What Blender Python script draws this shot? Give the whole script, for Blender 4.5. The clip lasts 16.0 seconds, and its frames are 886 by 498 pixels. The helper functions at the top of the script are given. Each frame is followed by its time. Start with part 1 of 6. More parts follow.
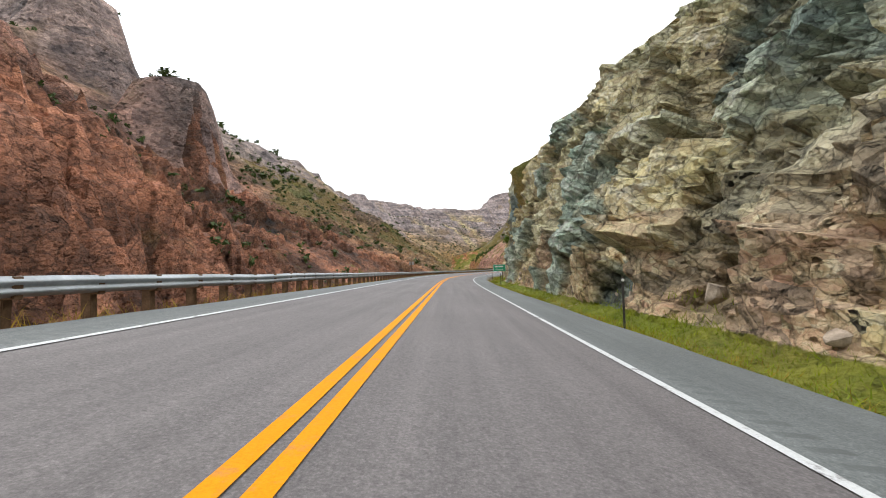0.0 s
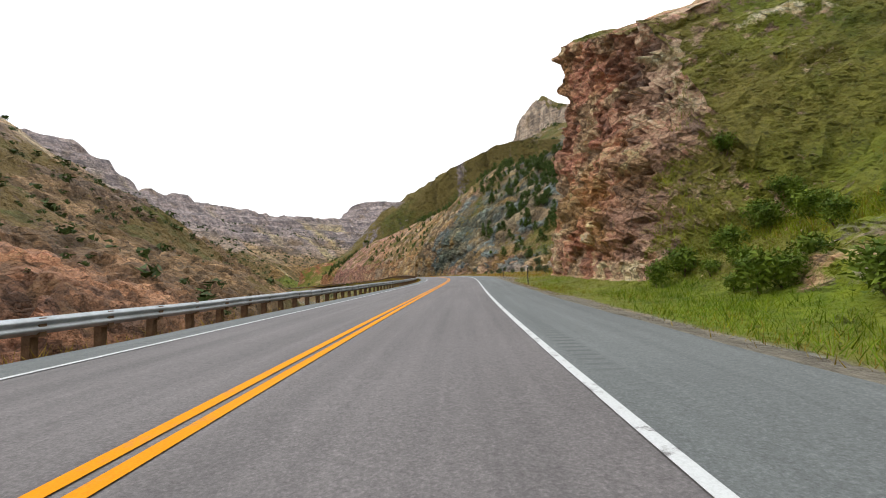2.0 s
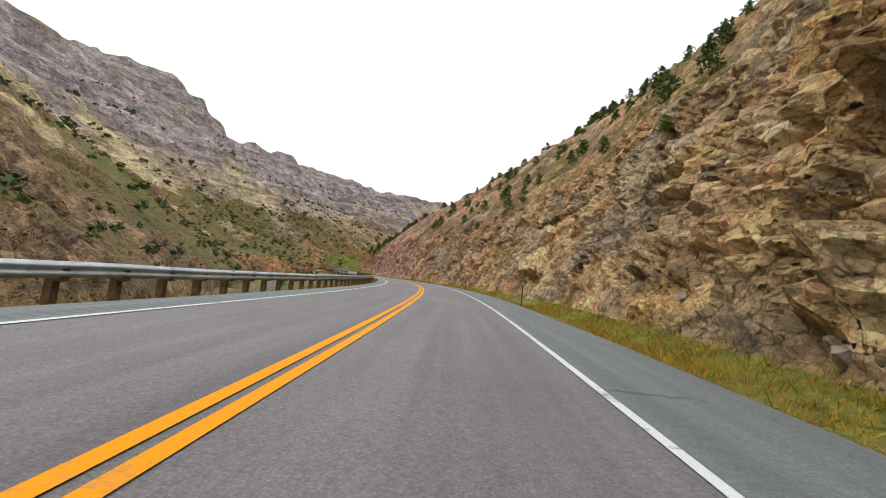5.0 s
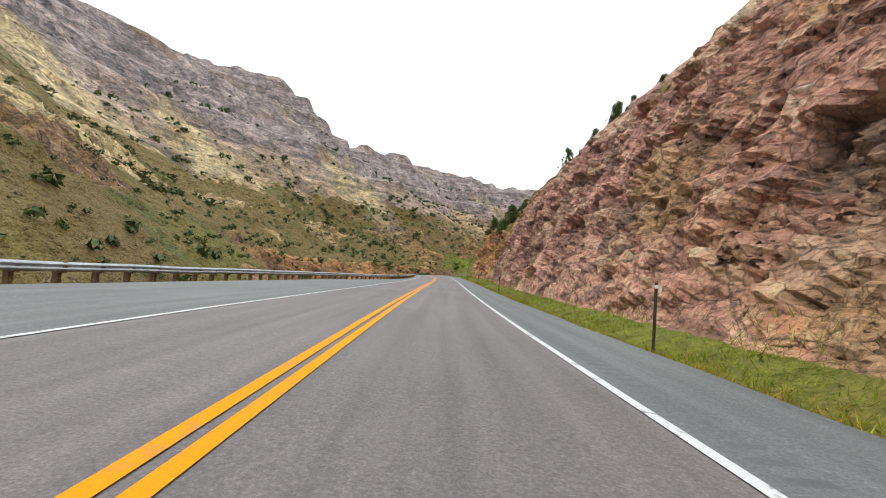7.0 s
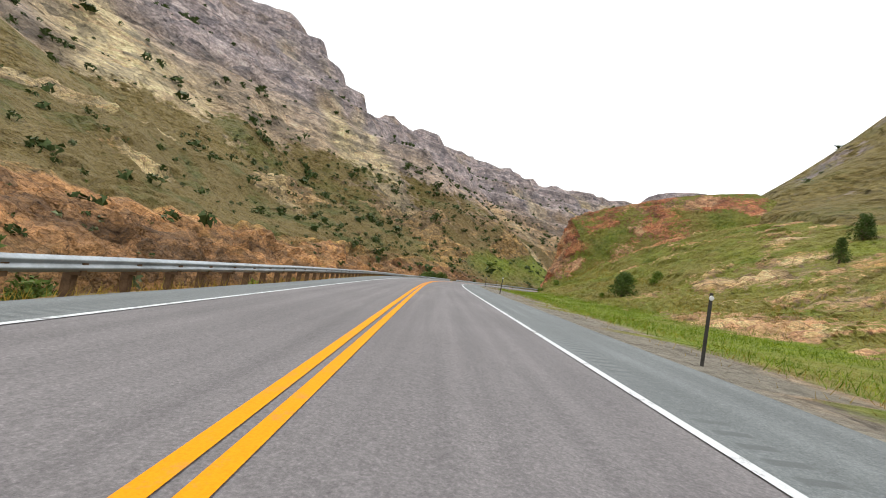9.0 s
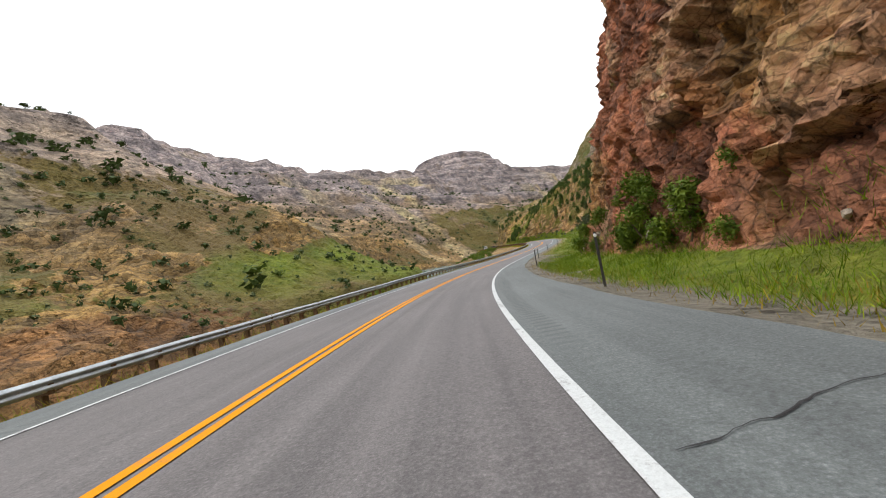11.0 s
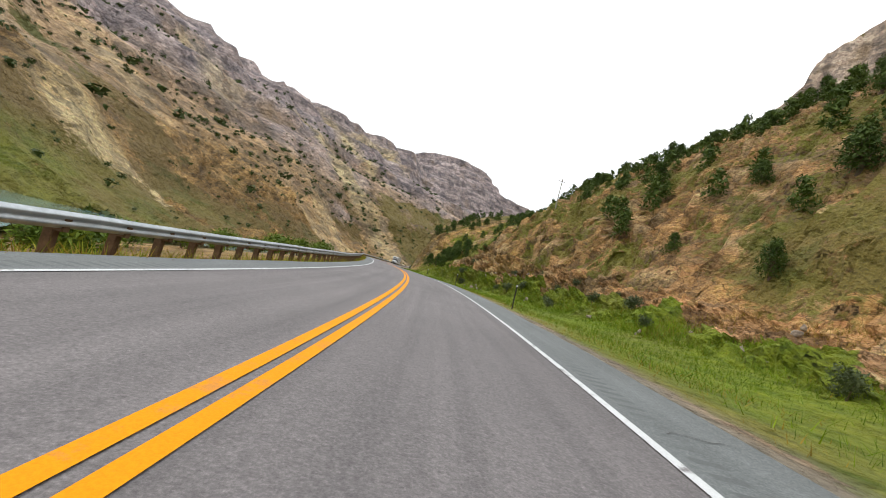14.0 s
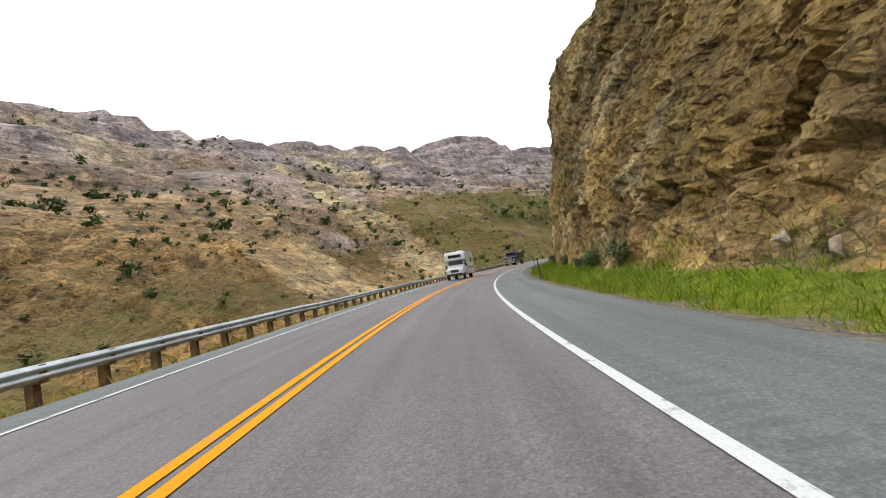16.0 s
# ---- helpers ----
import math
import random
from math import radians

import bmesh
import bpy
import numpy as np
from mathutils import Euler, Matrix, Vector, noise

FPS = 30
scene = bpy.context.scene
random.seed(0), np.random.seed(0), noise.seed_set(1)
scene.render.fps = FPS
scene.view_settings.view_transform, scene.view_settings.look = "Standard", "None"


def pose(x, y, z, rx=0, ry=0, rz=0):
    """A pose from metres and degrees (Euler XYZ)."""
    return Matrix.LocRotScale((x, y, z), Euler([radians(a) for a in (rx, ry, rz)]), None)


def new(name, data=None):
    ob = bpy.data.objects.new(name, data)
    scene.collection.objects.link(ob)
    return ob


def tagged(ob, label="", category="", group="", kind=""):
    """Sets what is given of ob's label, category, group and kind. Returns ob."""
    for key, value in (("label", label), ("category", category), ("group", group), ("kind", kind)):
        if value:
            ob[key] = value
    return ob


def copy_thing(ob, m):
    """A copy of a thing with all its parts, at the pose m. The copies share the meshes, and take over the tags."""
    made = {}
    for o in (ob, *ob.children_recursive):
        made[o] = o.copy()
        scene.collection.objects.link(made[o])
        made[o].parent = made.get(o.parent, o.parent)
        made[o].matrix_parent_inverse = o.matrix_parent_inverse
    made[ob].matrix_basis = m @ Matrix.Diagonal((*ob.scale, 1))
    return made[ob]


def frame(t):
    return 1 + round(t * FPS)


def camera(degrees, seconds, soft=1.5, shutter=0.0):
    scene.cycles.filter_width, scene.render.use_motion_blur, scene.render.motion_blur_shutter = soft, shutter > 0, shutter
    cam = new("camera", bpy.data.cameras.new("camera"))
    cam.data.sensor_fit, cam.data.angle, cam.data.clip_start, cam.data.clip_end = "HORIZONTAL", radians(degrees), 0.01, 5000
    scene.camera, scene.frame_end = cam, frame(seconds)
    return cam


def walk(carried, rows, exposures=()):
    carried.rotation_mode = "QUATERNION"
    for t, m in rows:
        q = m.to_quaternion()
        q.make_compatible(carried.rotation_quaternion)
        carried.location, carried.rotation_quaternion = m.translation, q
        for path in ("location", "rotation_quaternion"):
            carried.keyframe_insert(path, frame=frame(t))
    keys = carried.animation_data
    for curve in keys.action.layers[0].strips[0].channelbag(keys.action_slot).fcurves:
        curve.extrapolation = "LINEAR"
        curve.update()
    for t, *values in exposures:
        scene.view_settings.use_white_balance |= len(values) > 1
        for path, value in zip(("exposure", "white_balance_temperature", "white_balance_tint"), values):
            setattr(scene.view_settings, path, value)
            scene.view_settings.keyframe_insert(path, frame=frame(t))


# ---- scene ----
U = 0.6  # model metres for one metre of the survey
SKY_STRENGTH = 0.15
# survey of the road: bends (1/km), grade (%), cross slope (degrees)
KAPPA = [0.2, 0.16, 0.12, -1.21, -3.13, -3.58, -5.2, -4.08, -1.52, -0.21, 2.14, 4.89, 3.83, 2.78, 0.51, -0.04, -0.2, 0.71, 2.51, 4.89, 4.83, 3.31, 1.7, 0.27, -1.11, -0.45, 0.2, 1.22, 1.43, 1, 0.11, -0.37, -2.65, -5.39, -6.79, -4.84, -5.45, -5.85, -4.23, -3.54, -2.19, -0.74, 0.43, 3.78, 3.73, 3.06, 3.18, 3.22, 3.24, 2.71, 0.65, -1.08, -4.38, -5.22, -4.5, -4.5, -4.5, -4.5, -4.5, -4.5]
GRADE = [-0.51, -0.27, -0.04, 1.68, 1.88, 0.57, -0.61, -0.97, -1.16, -0.55, -0.99, -1.44, -0.1, 1.46, 4.35, 4.3, 2.83, 1.9, 1.74, 1.74, 1.74]
BANK = [-5.98, -5.62, -5.1, -4.66, -4.14, -1.71, -0.16, 1.16, 0.49, -1.05, -2.44, -1.76, 0.06, 0.42, 0.02, -0.38, -0.76, 0.65, 1.92, 3.03, 3.23, 3.43, 3.63, 2.66, 1.39, 0.06, -1.24, -0.49, 0.38, 1.99, 2.52, 2.5, 1.56, -1.76, -2.4, -2.04, -2.45, -2.45, -2.45, -2.45, -2.45]
PATH = [
    (0, 0.664, 0, 0.644, 92.889, 1.403, 1.314),
    (0.1, 0.613, 3.852, 0.633, 92.936, 2.138, 1.139),
    (0.2, 0.548, 7.703, 0.625, 92.977, 2.88, 0.956),
    (0.3, 0.484, 11.555, 0.617, 93.022, 3.619, 0.77),
    (0.4, 0.441, 15.406, 0.608, 93.079, 4.344, 0.526),
    (0.5, 0.441, 19.258, 0.597, 93.16, 5.044, 0.138),
    (0.6, 0.507, 23.108, 0.582, 93.283, 5.753, -0.41),
    (0.7, 0.64, 26.956, 0.564, 93.441, 6.478, -1.141),
    (0.8, 0.836, 30.799, 0.546, 93.606, 7.169, -2.083),
    (0.9, 1.091, 34.634, 0.529, 93.75, 7.775, -3.214),
    (1, 1.404, 38.46, 0.515, 93.843, 8.245, -4.477),
    (1.1, 1.788, 42.277, 0.502, 93.868, 8.639, -5.755),
    (1.2, 2.257, 46.082, 0.491, 93.841, 8.991, -7.052),
    (1.3, 2.808, 49.873, 0.481, 93.794, 9.211, -8.374),
    (1.4, 3.437, 53.645, 0.474, 93.755, 9.208, -9.811),
    (1.5, 4.149, 57.396, 0.47, 93.754, 8.892, -11.36),
    (1.6, 4.952, 61.121, 0.474, 93.794, 8.23, -12.934),
    (1.7, 5.856, 64.825, 0.491, 93.854, 7.282, -14.301),
    (1.8, 6.856, 68.508, 0.516, 93.931, 6.097, -15.496),
    (1.9, 7.948, 72.169, 0.549, 94.021, 4.723, -16.596),
    (2, 9.123, 75.812, 0.588, 94.122, 3.208, -17.567),
    (2.1, 10.362, 79.443, 0.631, 94.258, 1.427, -18.406),
    (2.2, 11.644, 83.069, 0.68, 94.432, -0.654, -19.057),
    (2.3, 12.952, 86.691, 0.736, 94.605, -2.845, -19.565),
    (2.4, 14.274, 90.313, 0.799, 94.74, -4.957, -19.921),
    (2.5, 15.6, 93.939, 0.867, 94.797, -6.801, -20.07),
    (2.6, 16.907, 97.578, 0.938, 94.755, -8.453, -19.891),
    (2.7, 18.176, 101.236, 1.008, 94.64, -10.038, -19.372),
    (2.8, 19.41, 104.911, 1.077, 94.485, -11.444, -18.582),
    (2.9, 20.609, 108.599, 1.146, 94.321, -12.558, -17.567),
    (3, 21.773, 112.298, 1.214, 94.181, -13.267, -16.373),
    (3.1, 22.883, 116.013, 1.282, 94.055, -13.498, -15.08),
    (3.2, 23.91, 119.752, 1.351, 93.92, -13.327, -13.825),
    (3.3, 24.846, 123.514, 1.421, 93.794, -12.863, -12.753),
    (3.4, 25.694, 127.296, 1.492, 93.693, -12.215, -11.747),
    (3.5, 26.456, 131.097, 1.561, 93.635, -11.492, -10.682),
    (3.6, 27.145, 134.911, 1.624, 93.638, -10.578, -9.53),
    (3.7, 27.774, 138.735, 1.68, 93.691, -9.402, -8.371),
    (3.8, 28.343, 142.569, 1.731, 93.766, -8.136, -7.284),
    (3.9, 28.857, 146.408, 1.775, 93.835, -6.952, -6.416),
    (4, 29.324, 150.25, 1.813, 93.869, -6.026, -5.82),
    (4.1, 29.77, 154.091, 1.845, 93.86, -5.348, -5.452),
    (4.2, 30.211, 157.93, 1.87, 93.827, -4.805, -5.129),
    (4.3, 30.641, 161.77, 1.89, 93.783, -4.406, -4.849),
    (4.4, 31.053, 165.61, 1.908, 93.74, -4.162, -4.623),
    (4.5, 31.439, 169.452, 1.927, 93.713, -4.083, -4.43),
    (4.6, 31.804, 173.294, 1.943, 93.726, -4.087, -4.242),
    (4.7, 32.155, 177.138, 1.954, 93.77, -4.166, -4.04),
    (4.8, 32.488, 180.984, 1.961, 93.809, -4.445, -3.766),
    (4.9, 32.79, 184.836, 1.967, 93.803, -5.048, -3.425),
    (5, 33.052, 188.692, 1.969, 93.715, -6.098, -3.048),
    (5.1, 33.255, 192.555, 1.965, 93.527, -7.728, -2.571),
    (5.2, 33.415, 196.423, 1.955, 93.319, -9.458, -1.913),
    (5.3, 33.552, 200.292, 1.938, 93.149, -10.767, -1.07),
    (5.4, 33.647, 204.161, 1.914, 93.001, -11.687, -0.03),
    (5.5, 33.678, 208.031, 1.888, 92.875, -12.257, 1.24),
    (5.6, 33.625, 211.9, 1.861, 92.769, -12.513, 2.747),
    (5.7, 33.471, 215.766, 1.832, 92.682, -12.492, 4.346),
    (5.8, 33.212, 219.626, 1.801, 92.614, -12.232, 5.909),
    (5.9, 32.847, 223.477, 1.768, 92.563, -11.769, 7.443),
    (6, 32.375, 227.317, 1.734, 92.529, -11.142, 8.884),
    (6.1, 31.805, 231.143, 1.698, 92.511, -10.387, 10.14),
    (6.2, 31.148, 234.956, 1.66, 92.507, -9.541, 11.219),
    (6.3, 30.414, 238.755, 1.621, 92.517, -8.642, 12.123),
    (6.4, 29.614, 242.541, 1.581, 92.54, -7.727, 12.854),
    (6.5, 28.759, 246.316, 1.54, 92.575, -6.833, 13.419),
    (6.6, 27.859, 250.082, 1.498, 92.621, -5.997, 13.83),
    (6.7, 26.925, 253.84, 1.455, 92.677, -5.256, 14.109),
    (6.8, 25.966, 257.592, 1.411, 92.742, -4.648, 14.266),
    (6.9, 24.992, 261.342, 1.367, 92.815, -4.21, 14.308),
    (7, 24.01, 265.09, 1.321, 92.895, -3.979, 14.247),
    (7.1, 23.032, 268.841, 1.275, 92.982, -3.992, 14.09),
    (7.2, 22.064, 272.596, 1.232, 93.074, -4.286, 13.876),
    (7.3, 21.108, 276.36, 1.194, 93.17, -4.899, 13.795),
    (7.4, 20.164, 280.133, 1.159, 93.288, -5.765, 13.879),
    (7.5, 19.23, 283.91, 1.127, 93.386, -6.659, 14.04),
    (7.6, 18.296, 287.683, 1.096, 93.389, -7.436, 14.217),
    (7.7, 17.359, 291.454, 1.068, 93.311, -8.131, 14.43),
    (7.8, 16.412, 295.222, 1.042, 93.2, -8.807, 14.678),
    (7.9, 15.45, 298.988, 1.018, 93.102, -9.529, 14.986),
    (8, 14.466, 302.75, 0.996, 93.066, -10.361, 15.36),
    (8.1, 13.446, 306.506, 0.976, 93.101, -11.36, 15.784),
    (8.2, 12.397, 310.253, 0.954, 93.147, -12.315, 16.231),
    (8.3, 11.33, 313.992, 0.931, 93.163, -12.969, 16.671),
    (8.4, 10.241, 317.721, 0.906, 93.15, -13.309, 17.063),
    (8.5, 9.129, 321.441, 0.879, 93.113, -13.361, 17.369),
    (8.6, 7.997, 325.151, 0.85, 93.053, -13.151, 17.573),
    (8.7, 6.847, 328.852, 0.819, 92.974, -12.706, 17.685),
    (8.8, 5.684, 332.546, 0.786, 92.881, -12.051, 17.686),
    (8.9, 4.513, 336.235, 0.752, 92.776, -11.214, 17.563),
    (9, 3.341, 339.92, 0.717, 92.662, -10.219, 17.327),
    (9.1, 2.173, 343.604, 0.68, 92.544, -9.093, 17.01),
    (9.2, 1.014, 347.288, 0.642, 92.425, -7.863, 16.651),
    (9.3, -0.133, 350.974, 0.603, 92.308, -6.554, 16.259),
    (9.4, -1.263, 354.662, 0.562, 92.197, -5.192, 15.77),
    (9.5, -2.363, 358.354, 0.52, 92.095, -3.804, 15.06),
    (9.6, -3.415, 362.054, 0.476, 92.005, -2.416, 14.137),
    (9.7, -4.401, 365.765, 0.431, 91.931, -1.054, 12.998),
    (9.8, -5.301, 369.49, 0.385, 91.877, 0.256, 11.616),
    (9.9, -6.095, 373.231, 0.337, 91.846, 1.488, 9.999),
    (10, -6.761, 376.987, 0.286, 91.841, 2.615, 8.19),
    (10.1, -7.286, 380.759, 0.237, 91.866, 3.612, 6.316),
    (10.2, -7.657, 384.542, 0.193, 91.924, 4.452, 4.398),
    (10.3, -7.866, 388.33, 0.154, 92.019, 5.109, 2.499),
    (10.4, -7.906, 392.125, 0.12, 92.151, 5.631, 0.949),
    (10.5, -7.814, 395.921, 0.089, 92.28, 6.171, -0.424),
    (10.6, -7.641, 399.716, 0.061, 92.357, 6.904, -1.898),
    (10.7, -7.384, 403.503, 0.037, 92.39, 7.809, -3.633),
    (10.8, -7.027, 407.279, 0.018, 92.415, 8.718, -5.584),
    (10.9, -6.553, 411.04, 0.004, 92.468, 9.461, -7.648),
    (11, -5.944, 414.779, -0.004, 92.586, 9.868, -9.705),
    (11.1, -5.202, 418.492, -0.006, 92.793, 9.924, -11.756),
    (11.2, -4.335, 422.175, -0.001, 93.067, 9.744, -13.866),
    (11.3, -3.336, 425.829, 0.011, 93.368, 9.348, -15.872),
    (11.4, -2.211, 429.453, 0.03, 93.659, 8.759, -17.682),
    (11.5, -0.968, 433.044, 0.056, 93.902, 7.999, -19.284),
    (11.6, 0.387, 436.599, 0.088, 94.083, 6.968, -20.726),
    (11.7, 1.841, 440.117, 0.126, 94.227, 5.649, -22.067),
    (11.8, 3.382, 443.6, 0.171, 94.355, 4.195, -23.322),
    (11.9, 4.997, 447.052, 0.235, 94.49, 2.76, -24.474),
    (12, 6.671, 450.48, 0.312, 94.654, 1.495, -25.494),
    (12.1, 8.392, 453.888, 0.401, 94.869, 0.502, -26.381),
    (12.2, 10.154, 457.28, 0.502, 95.121, -0.322, -27.119),
    (12.3, 11.952, 460.658, 0.615, 95.376, -1.128, -27.706),
    (12.4, 13.78, 464.026, 0.739, 95.598, -2.065, -28.142),
    (12.5, 15.632, 467.384, 0.875, 95.756, -3.285, -28.439),
    (12.6, 17.497, 470.74, 1.022, 95.844, -4.95, -28.612),
    (12.7, 19.365, 474.097, 1.181, 95.885, -6.96, -28.662),
    (12.8, 21.228, 477.46, 1.352, 95.885, -9.071, -28.561),
    (12.9, 23.075, 480.84, 1.524, 95.85, -11.037, -28.128),
    (13, 24.884, 484.249, 1.696, 95.784, -12.613, -27.349),
    (13.1, 26.629, 487.696, 1.867, 95.661, -13.775, -26.312),
    (13.2, 28.294, 491.184, 2.038, 95.477, -14.688, -25.307),
    (13.3, 29.877, 494.709, 2.205, 95.272, -15.387, -24.321),
    (13.4, 31.38, 498.269, 2.371, 95.089, -15.904, -23.279),
    (13.5, 32.804, 501.859, 2.537, 94.968, -16.277, -22.154),
    (13.6, 34.161, 505.475, 2.704, 94.928, -16.475, -20.926),
    (13.7, 35.455, 509.114, 2.87, 94.943, -16.477, -19.649),
    (13.8, 36.677, 512.777, 3.032, 94.984, -16.323, -18.314),
    (13.9, 37.82, 516.467, 3.187, 95.02, -16.059, -16.944),
    (14, 38.87, 520.184, 3.335, 95.023, -15.725, -15.594),
    (14.1, 39.815, 523.93, 3.476, 94.994, -15.317, -14.236),
    (14.2, 40.66, 527.699, 3.609, 94.95, -14.805, -12.838),
    (14.3, 41.421, 531.485, 3.735, 94.892, -14.199, -11.45),
    (14.4, 42.117, 535.282, 3.856, 94.823, -13.507, -10.12),
    (14.5, 42.764, 539.086, 3.973, 94.741, -12.738, -8.899),
    (14.6, 43.365, 542.898, 4.084, 94.628, -11.887, -7.845),
    (14.7, 43.911, 546.718, 4.188, 94.482, -10.951, -6.948),
    (14.8, 44.397, 550.547, 4.287, 94.334, -9.933, -6.162),
    (14.9, 44.821, 554.385, 4.381, 94.214, -8.838, -5.402),
    (15, 45.183, 558.229, 4.471, 94.155, -7.672, -4.626),
    (15.1, 45.495, 562.077, 4.556, 94.18, -6.476, -3.93),
    (15.2, 45.779, 565.925, 4.641, 94.267, -5.245, -3.379),
    (15.3, 46.048, 569.773, 4.722, 94.382, -3.92, -3.014),
    (15.4, 46.314, 573.621, 4.798, 94.489, -2.438, -2.856),
    (15.5, 46.589, 577.466, 4.87, 94.553, -0.737, -2.948),
    (15.6, 46.888, 581.308, 4.94, 94.567, 1.253, -3.32),
    (15.7, 47.232, 585.14, 5.011, 94.553, 3.491, -4.08),
    (15.8, 47.645, 588.958, 5.081, 94.524, 5.871, -5.242),
    (15.9, 48.15, 592.756, 5.15, 94.491, 8.287, -6.779),
    (16, 48.76, 596.531, 5.219, 94.466, 10.632, -8.465),
]
ROWS = []
for r in PATH:
    ROWS.append((r[0], pose(*r[1:])))
cam = camera(94.0, 16.0, 1.0, 0.0)
walk(cam, ROWS, [(0.0, 0.12), (1.0, 0.05), (2.0, -0.1), (3.5, -0.18), (5.0, -0.1), (7.5, 0.1), (11.0, 0.0), (12.0, 0.0), (13.5, -0.04), (14.5, -0.04), (15.5, -0.05), (16.0, 0.06)])

# ---- light ----
world = bpy.data.worlds.new("overcast_sky")
scene.world = world
world.use_nodes = True
wt = world.node_tree
wt.nodes.clear()
sky = wt.nodes.new("ShaderNodeTexSky")
sky.sky_type = "NISHITA"
sky.sun_disc = False
sky.sun_elevation, sky.sun_rotation = radians(52), radians(60)
sky.air_density, sky.dust_density, sky.ozone_density = 1.0, 6.0, 1.0
veil = wt.nodes.new("ShaderNodeHueSaturation")
veil.inputs["Saturation"].default_value = 0.22
veil.inputs["Value"].default_value = 1.0
back = wt.nodes.new("ShaderNodeBackground")
back.inputs["Strength"].default_value = SKY_STRENGTH
wout = wt.nodes.new("ShaderNodeOutputWorld")
wt.links.new(sky.outputs[0], veil.inputs["Color"])
cloud = wt.nodes.new("ShaderNodeMix")
cloud.data_type = "RGBA"
cloud.inputs[0].default_value = 0.8
cloud.inputs[7].default_value = (11.5, 11.8, 12.2, 1)
wt.links.new(veil.outputs[0], cloud.inputs[6])
wt.links.new(cloud.outputs[2], back.inputs["Color"])
wt.links.new(back.outputs[0], wout.inputs["Surface"])

sun_data = bpy.data.lights.new("sun", "SUN")
sun_data.energy, sun_data.angle, sun_data.color = 1.4, radians(14), (1.0, 0.96, 0.9)
sun = new("sun", sun_data)
sun.rotation_euler = Euler((radians(38), 0, radians(60 + 180)))
scene.view_settings.exposure = 0.0

# ---- arithmetic: the road line and noise ----
SG = -20.0 + 20.0 * np.arange(len(KAPPA))
SS = np.arange(-20.0, 1160.0, 0.5)
_k = np.interp(SS, SG, np.array(KAPPA) / 1000)
PSI = np.concatenate([[0], np.cumsum(0.5 * (_k[1:] + _k[:-1]) * 0.5)])
PSI -= np.interp(0, SS, PSI)
RX = np.concatenate([[0], np.cumsum(-np.sin(PSI[:-1] + _k[:-1] * 0.25) * 0.5)])
RY = np.concatenate([[0], np.cumsum(np.cos(PSI[:-1] + _k[:-1] * 0.25) * 0.5)])
RX -= np.interp(0, SS, RX)
RY -= np.interp(0, SS, RY)
_g = np.interp(SS, -20.0 + 60.0 * np.arange(len(GRADE)), np.array(GRADE) / 100)
RZ = np.concatenate([[0], np.cumsum(_g[:-1] * 0.5)])
RZ -= np.interp(0, SS, RZ)
RB = np.radians(np.interp(SS, -20.0 + 30.0 * np.arange(len(BANK)), np.array(BANK)))


def station(s, lat, up=0.0):
    """Model points at chainage s, lat to the right of the centre line and up above the pavement plane."""
    s, lat, up = np.broadcast_arrays(np.asarray(s, float), np.asarray(lat, float), np.asarray(up, float))
    x, y, z, b, p = (np.interp(s, SS, a) for a in (RX, RY, RZ, RB, PSI))
    tilt = np.clip(lat, -9.0, 9.0)
    return np.stack([x + np.cos(p) * lat, y + np.sin(p) * lat, z + np.tan(b) * tilt + up], -1) * U


def heading(s):
    return float(np.interp(s, SS, PSI))


def hash01(i, j, k, seed):
    n = (i.astype(np.int64) * 73856093) ^ (j.astype(np.int64) * 19349663) ^ (k.astype(np.int64) * 83492791) ^ (seed * 2654435761)
    n = (n ^ (n >> 13)) * 1274126177 & 0x7FFFFFFF
    n = (n ^ (n >> 16)) & 0x7FFFFFFF
    n = n * 668265263 & 0x7FFFFFFF
    return ((n ^ (n >> 15)) & 0xFFFFF) / 1048575.0


def vnoise(p, seed=0):
    """Smooth value noise, -1 to 1."""
    f = np.floor(p)
    i = f.astype(np.int64)
    w = p - f
    w = w * w * (3 - 2 * w)
    out = 0
    for a in (0, 1):
        for b in (0, 1):
            for c in (0, 1):
                m = (w[:, 0] if a else 1 - w[:, 0]) * (w[:, 1] if b else 1 - w[:, 1]) * (w[:, 2] if c else 1 - w[:, 2])
                out = out + m * hash01(i[:, 0] + a, i[:, 1] + b, i[:, 2] + c, seed)
    return out * 2 - 1


def fbm(p, octaves=4, seed=0):
    out, amp = 0, 0.5
    for o in range(octaves):
        out = out + amp * vnoise(p * 2.0 ** o, seed + o)
        amp *= 0.5
    return out


